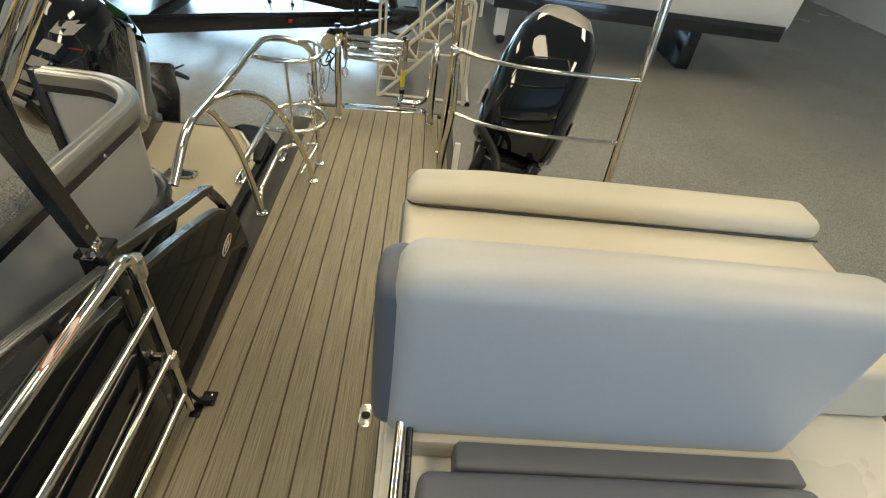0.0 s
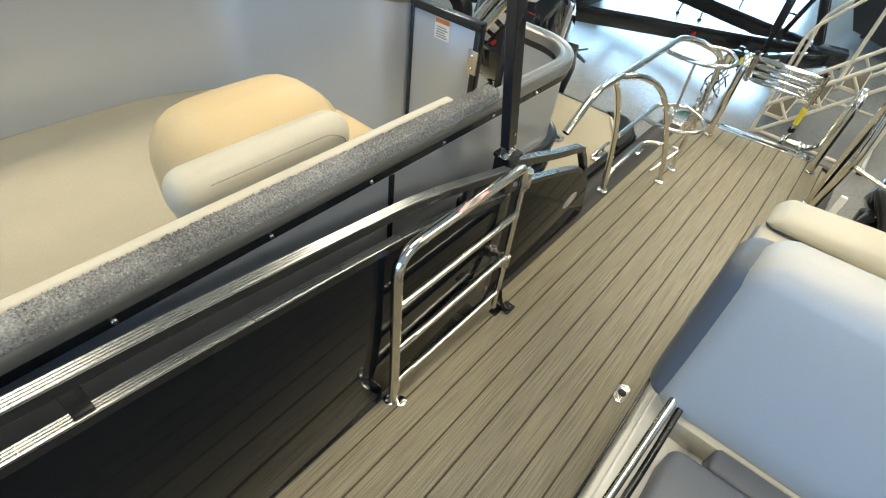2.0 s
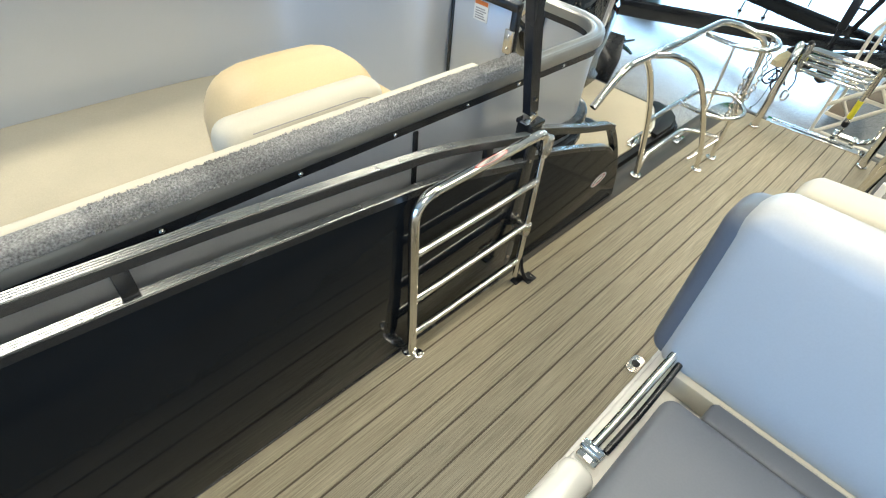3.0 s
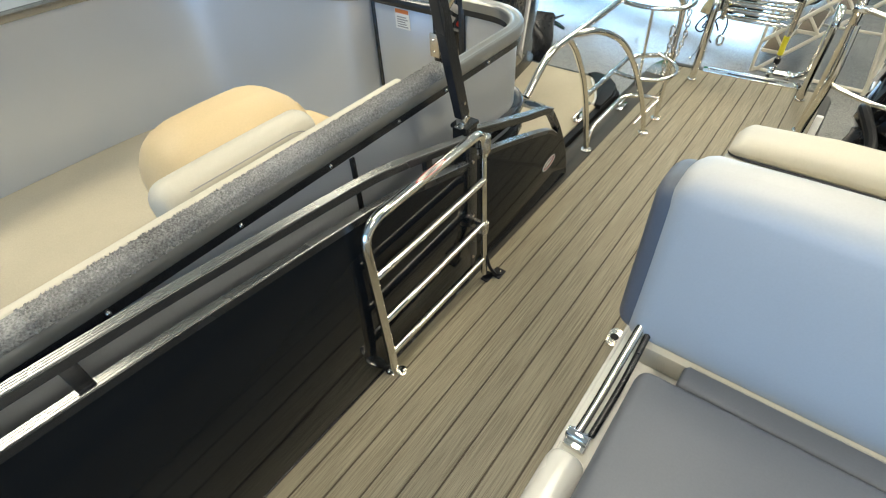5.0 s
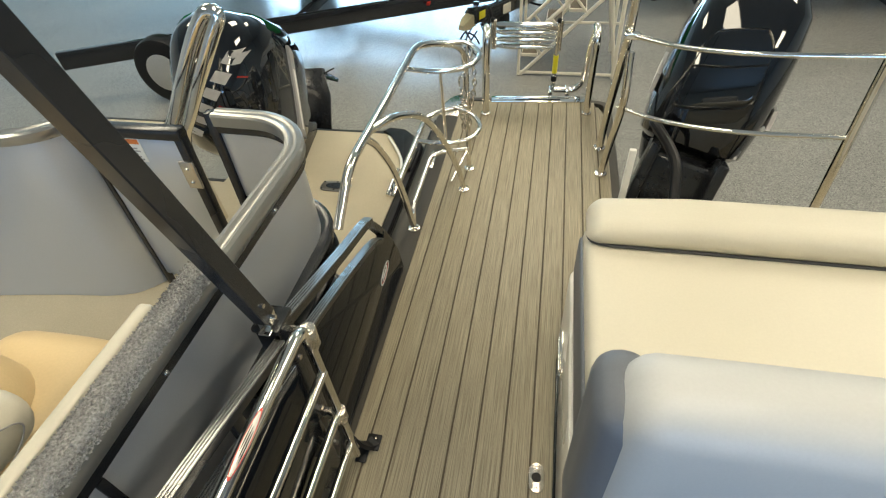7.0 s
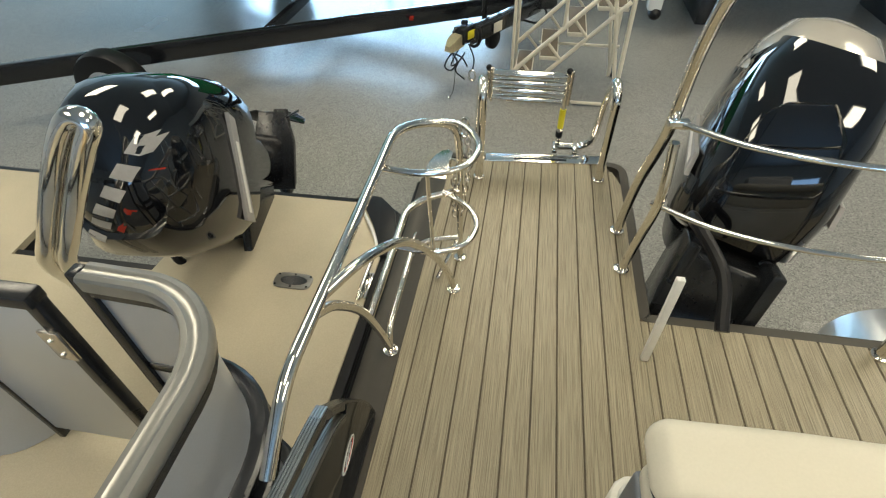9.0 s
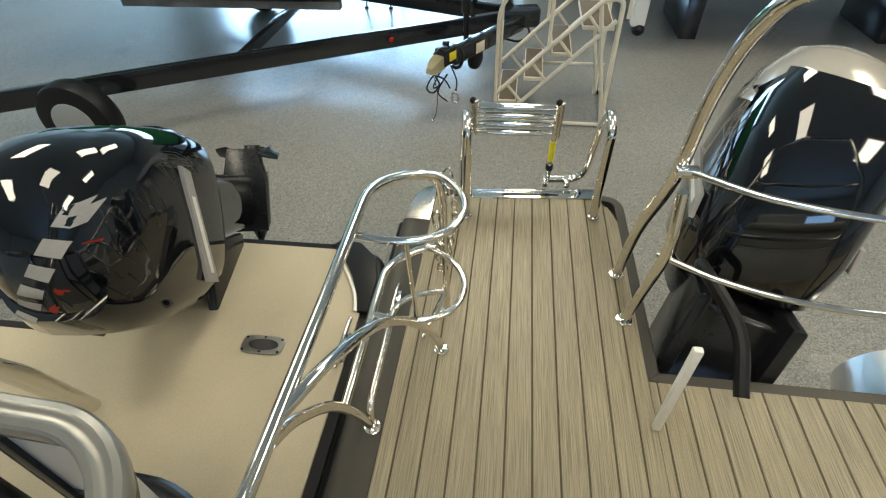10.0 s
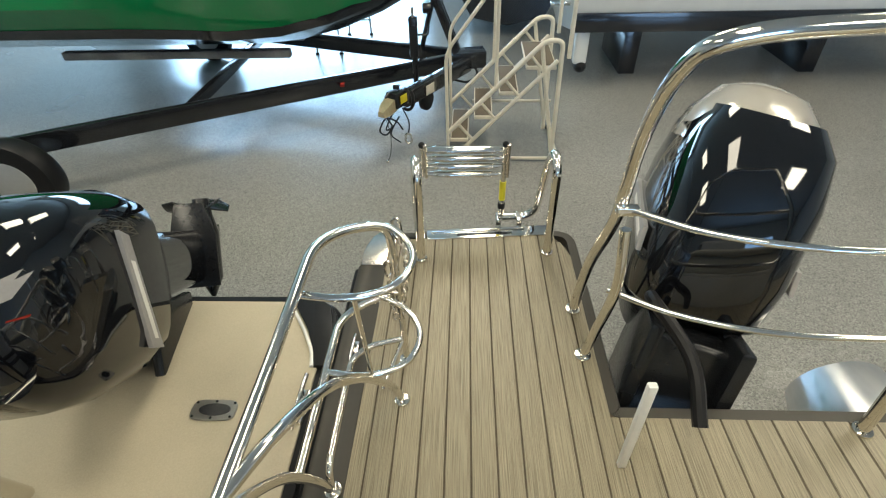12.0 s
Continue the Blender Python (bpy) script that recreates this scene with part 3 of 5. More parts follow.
# ---- stern rails ----
def stern_rail(mirror, name, label, at):
    """Bent tube rail with three levels, two half hoops and curved legs. mirror: maps x."""
    t = thing(name, label, "rail", at=at)
    def mp(pts):
        return [(mirror(x), y, z) for x, y, z in pts]
    top = rounded(mp([(-0.008, 2.035, 0.572), (0.0, 2.165, 0.686), (0.002, 2.62, 0.686), (0.0, 2.980, 0.688), (0.060, 3.085, 0.662), (0.156, 3.165, 0.615), (0.165, 3.172, 0.50)]), 0.065, 8)
    part("top_tube", tube(top, 0.0135), CHROME, t)
    part("post", tube(mp([(0.165, 3.172, 0.55), (0.170, 3.173, 0.0)]), 0.0115), CHROME, t)
    part("middle_tube", tube(rounded(mp([(0.0, 2.560, 0.345), (0.0, 3.045, 0.345), (0.06, 3.115, 0.345), (0.166, 3.172, 0.345)]), 0.06, 6), 0.0115), CHROME, t)
    part("lower_tube", tube(rounded(mp([(0.0, 2.688, 0.02), (0.0, 2.70, 0.115), (0.0, 3.075, 0.122), (0.05, 3.13, 0.122), (0.168, 3.172, 0.115)]), 0.06, 6), 0.0105), CHROME, t)
    part("stay", tube(mp([(0.165, 3.172, 0.115), (0.10, 3.04, 0.01)]), 0.008), CHROME, t)
    legs = [[(0.002, 2.31, 0.684), (0.0, 2.40, 0.60), (0.0, 2.52, 0.43), (0.0, 2.62, 0.21), (-0.002, 2.692, 0.0)],
            [(0.002, 2.36, 0.684), (0.045, 2.48, 0.664), (0.085, 2.63, 0.585), (0.115, 2.76, 0.45), (0.14, 2.875, 0.28), (0.16, 2.955, 0.13), (0.170, 3.0, 0.0)]]
    for pts in legs:
        part("leg", tube(smooth_path(mp(pts), 6), 0.0125), CHROME, t)
    for fx, fy in ((-0.002, 2.692), (0.170, 3.0), (0.170, 3.173)):
        f = part("foot_flange", disc((mirror(fx), fy, 0.004), 0.026, 0.008, n=20, bevel=0.003), CHROME, t)
        for k in range(3):
            part("bolt", ball((mirror(fx) + 0.018 * math.cos(k * 2.1 + 0.4), fy + 0.018 * math.sin(k * 2.1 + 0.4), 0.009), 0.004), STEEL, f)
    for z, lo in ((0.660, 2.835), (0.347, 2.853)):
        hoop = smooth_path(mp([(0.0, lo, z), (0.09, lo - 0.01, z), (0.172, lo + 0.005, z), (0.228, lo + 0.05, z), (0.250, lo + 0.13, z), (0.225, lo + 0.205, z), (0.175, lo + 0.258, z), (0.112, 3.122 if z > 0.5 else 3.140, z - 0.014 if z > 0.5 else z + 0.008)]), 5)
        part("hoop", tube(hoop, 0.0095, n=12), CHROME, t)
    part("hoop_stay", tube(mp([(0.125, 2.828, 0.66), (0.13, 2.845, 0.345), (0.105, 2.80, 0.44)][:2]), 0.006, n=10), CHROME, t)
    return t


stern_rail(lambda x: x, "stern_rail", "polished steel stern rail with half hoops and curved legs", (0, 2.69, 0))

# chain with a snap hook hanging on the rail's post
chain = thing("chain", "steel chain with a snap hook hung on the rail post", "chain", at=(0.19, 3.17, 0.6))
def link_loop(c, length, width, r, turned, tilt=0.0):
    pts = []
    for i in range(16):
        a = 2 * math.pi * i / 16
        s, l = width * math.cos(a), length * math.sin(a)
        l += (length * 0.45 if math.sin(a) > 0 else -length * 0.45)
        pts.append((c[0] + (s if turned else tilt * l), c[1] + (0 if turned else s), c[2] + l))
    return tube(pts, r, n=6, closed=True)
for i in range(15):
    part("link", link_loop((0.188 + 0.012 * math.sin(i * 0.35), 3.176 - 0.004 * i % 0.01, 0.575 - 0.024 * i), 0.0110, 0.0085, 0.0030, i % 2), STEEL, chain)
for i in range(8):
    part("link", link_loop((0.150 - 0.004 * math.sin(i * 0.5), 3.150, 0.42 - 0.024 * i), 0.0110, 0.0085, 0.0030, i % 2), STEEL, chain)
part("snap_hook", link_loop((0.182, 3.165, 0.605), 0.024, 0.012, 0.0045, True), CHROME, chain)
part("snap_hook", link_loop((0.146, 3.150, 0.46), 0.022, 0.010, 0.004, True), CHROME, chain)

# tall rail beside the motor
motor_rail = thing("motor_rail", "tall polished steel rail with two bars beside the motor", "rail", at=(0.81, 3.43, 0))
part("post", tube(smooth_path([(0.808, 3.43, 0.0), (0.812, 3.36, 0.30), (0.808, 3.20, 0.62), (0.80, 3.13, 0.90), (0.80, 3.02, 1.10), (0.86, 2.96, 1.18), (1.10, 2.96, 1.20), (1.60, 2.98, 1.20)], 6), 0.0185), CHROME, motor_rail)
part("post", tube(smooth_path([(0.806, 3.20, 0.0), (0.815, 3.16, 0.18), (0.83, 3.12, 0.42), (0.82, 3.14, 0.62)], 6), 0.016), CHROME, motor_rail)
for z0 in (0.66, 0.36):
    part("bar", tube(smooth_path([(0.815, 3.15, z0 + 0.02), (1.0, 3.05, z0 + 0.015), (1.25, 2.97, z0 + 0.03), (1.60, 2.94, z0 + 0.045)], 6), 0.0095), CHROME, motor_rail)
part("lug", box(0.785, 0.845, 3.135, 3.165, 0.665, 0.69, 0.004), CHROME, motor_rail)
part("post", tube([(1.60, 2.98, 1.20), (1.62, 2.92, 0.0)], 0.0185), CHROME, motor_rail)
for fx, fy in ((0.808, 3.43), (0.806, 3.20), (1.62, 2.92)):
    f = part("foot_flange", disc((fx, fy, 0.004), 0.030, 0.009, n=20, bevel=0.003), CHROME, motor_rail)
    for k in range(3):
        part("bolt", ball((fx + 0.021 * math.cos(k * 2.1), fy + 0.021 * math.sin(k * 2.1), 0.010), 0.004), STEEL, f)
part("white_stay", box(0.835, 0.86, 2.78, 2.80, 0.0, 0.40, 0.004), WHITE, motor_rail, "slim white upright stay")

# ---- folded boarding ladder at the stern ----
ladder = thing("boarding_ladder", "folded polished steel boarding ladder with four stacked rungs", "ladder", at=(0.46, 3.95, 0))
sill = part("sill_plate", slab([(0.20, 3.868), (0.765, 3.908), (0.770, 3.985), (0.195, 3.935)], "z", 0.0005, 0.008, 0.002), CHROME, ladder, "mirror polished sill plate")
part("slot", slab([(0.34, 3.893), (0.60, 3.912), (0.601, 3.928), (0.34, 3.909)], "z", 0.008, 0.0095, 0), SATIN, sill, smooth=False)
part("track", slab([(0.22, 3.915), (0.66, 3.947), (0.66, 3.957), (0.22, 3.925)], "z", 0.008, 0.017, 0.002), CHROME, sill)
part("handrail", tube(rounded([(0.183, 3.73, 0.0), (0.188, 3.735, 0.435), (0.176, 3.80, 0.475), (0.160, 3.90, 0.36), (0.146, 3.985, 0.06), (0.146, 3.995, -0.10)], 0.075, 8), 0.019, n=16), CHROME, ladder)
part("handrail", tube(rounded([(0.748, 3.78, 0.0), (0.748, 3.785, 0.43), (0.742, 3.85, 0.475), (0.738, 3.96, 0.35), (0.725, 4.05, 0.05), (0.68, 4.06, 0.005), (0.56, 4.05, 0.005)], 0.075, 8), 0.019, n=16), CHROME, ladder)
for fx, fy in ((0.183, 3.73), (0.748, 3.78)):
    part("foot_ring", disc((fx, fy, 0.006), 0.027, 0.012, n=20, bevel=0.004), CHROME, ladder)
part("hinge_bar", tube([(0.53, 4.05, 0.008), (0.70, 4.058, 0.008)], 0.013), CHROME, ladder)
for hx in (0.54, 0.64):
    part("hinge_block", box(hx - 0.012, hx + 0.012, 3.985, 4.055, 0.0, 0.035, 0.004), CHROME, ladder)
for sx, sy in ((0.188, 3.985), (0.553, 3.990)):
    low = 0.02 if sx > 0.3 else 0.27
    stile = part("stile", tube([(sx, sy + 0.055 * (0.435 - low) / 0.415, low), (sx, sy, 0.435)], 0.0125), CHROME, ladder)
    part("stile", tube([(sx + 0.014, sy + 0.004, 0.27), (sx + 0.014, sy - 0.012, 0.44)], 0.009), STEEL, ladder)
    part("end_cap", ball((sx, sy - 0.002, 0.436), 0.015), RUBBER, stile, "black rubber end cap")
    for k in range(4):
        part("rivet", disc((sx, sy - 0.012, 0.415 - 0.036 * k), 0.0035, 0.006, n=8, axis=(0, 1, 0)), STEEL, stile)
for k in range(4):
    z, inset = 0.412 - 0.040 * k, 0.006 * k
    path = [(0.188 + inset, 3.985, z), (0.235 + inset, 3.986, z), (0.505 - inset, 3.989, z), (0.553 - inset, 3.990, z)]
    sec = [(0.021 * math.cos(a), 0.0145 * math.sin(a)) for a in [2 * math.pi * i / 14 for i in range(14)]]
    rung = part("rung", sweep(path, sec, scale=[0.45, 1, 1, 0.45]), CHROME, ladder)
    part("tread_strip", box(0.26 + inset, 0.48 - inset, 3.966, 3.984, z - 0.009, z + 0.002, 0.002, turn=None), STEEL, rung)
part("caution_label", tube([(0.553, 3.990 + 0.055 * (0.435 - 0.235) / 0.415, 0.235), (0.553, 3.990 + 0.055 * (0.435 - 0.125) / 0.415, 0.125)], 0.0150), YELLOW, ladder, "yellow caution label wrapped on the stile")
part("clamp", disc((0.553, 4.037, 0.085), 0.018, 0.03, n=16, bevel=0.003), RUBBER, ladder)

# ---- sun lounge beside the walkway ----
lounge = thing("sun_lounge", "pale vinyl boat lounge with backrest, sun pad and bolster", "lounge", at=(1.1, 1.5, 0))
part("plinth", slab([(0.632, -0.6), (2.0, -0.6), (2.0, 2.26)] + [(0.692 - 0.06 * math.sin(a), 2.20 + 0.06 * math.cos(a)) for a in (0, 0.4, 0.8, 1.2, 1.57)], "z", 0.0, 0.30, 0.007, 3), FIBREGLASS, lounge, "white moulded base")
part("nose", cushion(0.634, 0.72, 0.55, 1.09, 0.29, 0.372, 0.035, 0.0), FIBREGLASS, lounge, "rounded white seat shell edge")
part("toe_strip", box(0.624, 0.634, -0.6, 2.10, 0.0, 0.012, 0.002), SATIN, lounge)
part("rub_ledge", slab([(0.644, -0.6), (2.0, -0.6), (2.0, 2.24)] + [(0.694 - 0.05 * math.sin(a), 2.19 + 0.05 * math.cos(a)) for a in (0, 0.5, 1.05, 1.57)], "z", 0.30, 0.335, 0.007, 3), FIBREGLASS, lounge)
pad = part("sun_pad", cushion(0.645, 2.0, 1.57, 2.20, 0.335, 0.530, 0.03, 0.006), IVORY, lounge, "flat ivory sun pad")
part("side_band", box(0.637, 0.70, 1.585, 2.19, 0.345, 0.490, 0.012, 3), SIDEVINYL, pad, "slate side band")
def round_end(bm, x0, reach, low, base):
    """Lets the top of an upholstered block fall away towards its end at x0."""
    for v in bm.verts:
        d = (x0 + reach - v.co.x) / reach
        if d > 0 and v.co.z > base:
            v.co.z = base + (v.co.z - base) * (low + (1 - low) * math.sqrt(max(0, 1 - min(1, d) ** 2)))
    return bm
bol = part("bolster", round_end(cushion(0.648, 2.0, 2.10, 2.26, 0.525, 0.603, 0.038, 0.004), 0.648, 0.13, 0.15, 0.53), IVORY, lounge, "rounded ivory bolster")
part("piping", tube(rounded([(0.70, 2.255, 0.535), (0.652, 2.22, 0.535), (0.652, 2.115, 0.535), (0.70, 2.102, 0.537), (2.0, 2.102, 0.537)], 0.03), 0.004, n=8), PIPING, bol)
back = part("backrest", round_end(cushion(0.638, 1.60, 1.42, 1.56, 0.36, 0.868, 0.052, 0.010, 0), 0.638, 0.07, 0.93, 0.36), SEATVINYL, lounge, "pale blue-grey backrest cushion")
part("side_panel", cushion(0.608, 0.70, 1.44, 1.585, 0.37, 0.825, 0.044, 0.004, 0), SIDEVINYL, back, "slate side panel")
part("seat_cushion", cushion(0.720, 1.60, 0.70, 1.335, 0.31, 0.425, 0.03, 0.008), SIDEVINYL, lounge, "slate seat cushion")
part("cushion_box", box(0.80, 1.60, 1.345, 1.42, 0.31, 0.40, 0.01, 3), SIDEVINYL, lounge, "slate riser behind the seat")
part("inner_riser", box(0.70, 1.60, 1.40, 1.62, 0.335, 0.40, 0.006), IVORY, lounge)
part("hinge_arm", tube(smooth_path([(0.668, 1.13, 0.345), (0.672, 1.22, 0.36), (0.676, 1.34, 0.40), (0.68, 1.45, 0.44)], 5), 0.0105), CHROME, lounge, "polished backrest hinge arm")
part("hinge_arm", tube(smooth_path([(0.695, 1.15, 0.345), (0.70, 1.30, 0.37), (0.70, 1.45, 0.43)], 5), 0.008), SATIN, lounge)
part("hinge_foot", box(0.650, 0.700, 1.10, 1.15, 0.335, 0.350, 0.005), CHROME, lounge)
part("hinge_knuckle", disc((0.672, 1.128, 0.355), 0.013, 0.05, n=16, axis=(1, 0, 0), bevel=0.003), CHROME, lounge)
latch = part("latch_plate", box(0.626, 0.633, 1.955, 2.11, 0.118, 0.152, 0.002), CHROME, lounge, "polished latch on the base")
part("latch_lever", tube([(0.622, 1.97, 0.138), (0.622, 2.09, 0.138)], 0.006), CHROME, latch)
for k in (1.965, 1.985):
    part("screw", ball((0.625, k, 0.124), 0.005), STEEL, latch)

# ---- outboard motor on the stern ----
def loft(rings, bm=None):
    """Closed skin through rings of equal count."""
    bm = bm or bmesh.new()
    vs = [[bm.verts.new(p) for p in r] for r in rings]
    n = len(rings[0])
    for a, b in zip(vs, vs[1:]):
        for j in range(n):
            bm.faces.new((a[j], a[(j + 1) % n], b[(j + 1) % n], b[j]))
    bm.faces.new(vs[0][::-1])
    bm.faces.new(vs[-1])
    return bm


def superellipse(cx, cy, z, hx, hy, power=3.2, n=28):
    out = []
    for i in range(n):
        a = 2 * math.pi * i / n
        c, s = math.cos(a), math.sin(a)
        out.append(Vector((cx + hx * math.copysign(abs(c) ** (2 / power), c), cy + hy * math.copysign(abs(s) ** (2 / power), s), z)))
    return out


def outboard(name, label, m, accent):
    """A big outboard: faceted cowl with a pale crest, midsection, gearcase and propeller, in its own frame, posed by m."""
    t = thing(name, label, "outboard motor", at=tuple(m.translation))
    def posed(bm):
        bmesh.ops.transform(bm, matrix=m, verts=bm.verts)
        return bm
    cowl = part("cowl", posed(loft([superellipse(0, 0.02, z, hx, hy, 3.6) for z, hx, hy in ((0.0, 0.17, 0.25), (0.03, 0.20, 0.285), (0.18, 0.215, 0.31), (0.40, 0.205, 0.30), (0.53, 0.185, 0.265), (0.60, 0.145, 0.20))])), COWL, t, "glossy black cowl")
    part("crest", posed(loft([superellipse(0, 0.03 + 0.02 * k, z, hx, hy, 2.6) for k, (z, hx, hy) in enumerate(((0.49, 0.196, 0.278), (0.58, 0.172, 0.235), (0.66, 0.115, 0.16), (0.685, 0.05, 0.08)))])), accent, cowl, "pale glossy crest")
    for s in (-1, 1):
        side = part("cowl_stripe", posed(slab([(-0.20, 0.16), (0.18, 0.26), (0.20, 0.31), (-0.18, 0.23)], "x", s * 0.205, s * 0.221, 0.003)), GREYPRINT, cowl, "grey print band")
        part("print_bar", posed(slab([(-0.16, 0.19), (0.10, 0.255), (0.105, 0.275), (-0.155, 0.21)], "x", s * 0.220, s * 0.2225, 0)), WHITE, side, smooth=False)
    part("skirt", posed(loft([superellipse(0, 0.0, z, hx, hy, 3) for z, hx, hy in ((-0.14, 0.10, 0.17), (-0.10, 0.15, 0.22), (-0.01, 0.175, 0.255))])), SATIN, t)
    part("midsection", posed(loft([superellipse(0, 0.0 + 0.01 * k, z, hx, hy, 2.4) for k, (z, hx, hy) in enumerate(((-0.74, 0.045, 0.13), (-0.40, 0.06, 0.14), (-0.12, 0.09, 0.16)))])), COWL, t)
    part("cavitation_plate", posed(slab([(-0.10, -0.16), (0.10, -0.16), (0.11, 0.10), (0.07, 0.26), (-0.07, 0.26), (-0.11, 0.10)], "z", -0.75, -0.735, 0.004)), SATIN, t)
    part("gearcase", posed(sweep([(0, -0.24, -0.90), (0, -0.14, -0.90), (0, 0.10, -0.90), (0, 0.18, -0.90)], circle(0.07, 18), up=(0, 0, 1), scale=[0.15, 0.85, 1, 0.75])), COWL, t)
    part("strut", posed(loft([superellipse(0, 0.0, z, hx, hy, 2.2) for z, hx, hy in ((-0.90, 0.03, 0.13), (-0.74, 0.04, 0.14))])), COWL, t)
    part("skeg", posed(slab([(-0.10, -0.94), (0.08, -0.95), (0.13, -1.10), (0.06, -1.10)], "x", -0.008, 0.008, 0.003)), COWL, t)
    hub = part("propeller_hub", posed(sweep([(0, 0.18, -0.90), (0, 0.28, -0.90)], circle(0.05, 16), up=(0, 0, 1), scale=[1, 0.8])), SATIN, t)
    for k in range(3):
        a = k * 2 * math.pi / 3 + 0.5
        blade = Matrix.Translation((0, 0.23, -0.90)) @ Matrix.Rotation(a, 4, "Y") @ Matrix.Rotation(0.5, 4, "Z")
        bm = slab([(-0.02, 0.04), (0.03, 0.04), (0.09, 0.11), (0.07, 0.17), (0.0, 0.18), (-0.06, 0.12)], "y", -0.004, 0.004, 0.002)
        bmesh.ops.transform(bm, matrix=blade, verts=bm.verts)
        part("blade", posed(bm), SATIN, hub)
    part("clamp_bracket", posed(box(-0.13, 0.13, -0.30, -0.17, -0.42, -0.02, 0.02, 3)), SATIN, t)
    for s in (-1, 1):
        part("tilt_arm", posed(box(s * 0.12 - 0.02, s * 0.12 + 0.02, -0.36, -0.10, -0.30, 0.02, 0.01)), SATIN, t)
    part("hose", posed(tube(smooth_path([(-0.1, -0.2, 0.02), (-0.16, -0.34, 0.08), (-0.05, -0.46, 0.0), (0.0, -0.55, -0.12)], 6), 0.018, n=10)), RUBBER, t)
    return t


CREST = material("pale_crest", (0.50, 0.46, 0.40), 0.16, 0.3, coat=0.5, grain=0.08, scale=12, bump=0.01)
outboard("outboard_motor", "glossy black outboard motor with a pale crest, tilted up", pose(1.23, 3.50, 0.01, -22, 10, -16) @ Matrix.Scale(1.22, 4), CREST)

# ---- the neighbouring pontoon boat ----
boat = thing("pontoon_boat", "pontoon boat with silver fence panels and a beige deck", "boat", at=(-1.35, 1.0, FLOOR))
NX = -0.12
nb_out = [(NX, -2.6), (NX, 3.16)] + [(NX - 0.17 + 0.17 * math.cos(a), 3.33 + 0.17 * math.sin(a)) for a in [math.pi / 2 * i / 8 for i in range(9)]] + [(-0.98, 3.50), (-1.02, 2.95), (-1.72, 2.95), (-1.76, 3.50), (-2.45, 3.50), (-2.60, 3.35), (-2.60, -2.6)]
inner = [(NX - 0.035, -2.58), (NX - 0.035, 3.14)] + [(NX - 0.19 + 0.155 * math.cos(a), 3.30 + 0.16 * math.sin(a)) for a in [math.pi / 2 * i / 8 for i in range(9)]] + [(-1.0, 3.46), (-1.05, 2.92), (-1.70, 2.92), (-1.74, 3.46), (-2.44, 3.46), (-2.56, 3.34), (-2.56, -2.58)]
part("deck_frame", slab(nb_out, "z", -0.12, -0.012, 0.008), RUBBER, boat, "black deck frame")
part("deck", slab(inner, "z", -0.03, -0.002, 0.002), CARPETDECK, boat, "beige deck covering")
part("corner_guard", slab([(-0.125, 3.13), (-0.125, 3.30), (-0.16, 3.42), (-0.24, 3.50), (-0.33, 3.51), (-0.36, 3.47), (-0.30, 3.43), (-0.225, 3.30), (-0.175, 3.20), (-0.165, 3.13)], "z", -0.02, 0.012, 0.006), RUBBER, boat, "black rubber corner guard")
part("guard_trim", tube(rounded([(-0.172, 3.13, 0.006), (-0.186, 3.20, 0.006), (-0.236, 3.295, 0.006), (-0.315, 3.420, 0.006)], 0.03), 0.007, n=8), WHITE, boat)
part("rub_rail", sweep(rounded([(NX, -2.6, -0.06), (NX, 3.16, -0.06), (-0.145, 3.46, -0.06), (-0.29, 3.505, -0.06), (-0.98, 3.505, -0.06)], 0.1), circle(0.022, 10)), RUBBER, boat)
for px in (-0.45, -1.35, -2.25):
    part("float", tube([(px, -2.6, -0.54), (px, 2.6, -0.54), (px, 3.2, -0.50)], 0.352, n=36, scale=[1, 1, 0.55]), ALU, boat, "welded aluminium float")
for by in (-2.0, -0.7, 0.6, 1.9, 2.8):
    part("crossbeam", box(-2.55, -0.16, by - 0.03, by + 0.03, -0.19, -0.121, 0.006), ALU, boat, smooth=False)
# fence along the side, round the corner to the stern opening
arc = [(NX - 0.20 + 0.20 * math.cos(a), 2.08 + 0.20 * math.sin(a)) for a in [math.pi / 2 * i / 10 for i in range(11)]]
run = [(NX, -2.6), (NX, -1.4), (NX, -0.2), (NX, 1.0), (NX, 1.6), (NX, 2.0)] + arc + [(-0.44, 2.285)]
def wall_sheet(run, z0, z1, thick):
    return sweep([(x, y, 0) for x, y in run], [(-thick, z0), (thick, z0), (thick, z1), (-thick, z1)])
part("side_panel", wall_sheet(run, 0.12, 0.72, 0.006), PANEL, boat, "silver fence panel")
cap_sec = [(-0.022, -0.026), (0.022, -0.026), (0.026, -0.018), (0.026, 0.006), (0.018, 0.012), (0.010, 0.009), (-0.010, 0.009), (-0.018, 0.012), (-0.026, 0.006), (-0.026, -0.018)]
band_sec = [(-0.024, -0.020), (0.022, -0.020), (0.026, -0.014), (0.026, 0.012), (0.022, 0.018), (0.012, 0.020), (0.006, 0.017), (-0.006, 0.017), (-0.012, 0.020), (-0.022, 0.018), (-0.026, 0.012)]
part("cap_rail", sweep([(x, y, 0.748) for x, y in run], band_sec), CAPBAND, boat, "ribbed satin cap rail")
part("rail_band", sweep([(x + 0.001, y, 0.715) for x, y in run], [(-0.018, -0.012), (0.018, -0.012), (0.018, 0.013), (-0.018, 0.013)]), SATIN, boat, "black band under the cap rail")
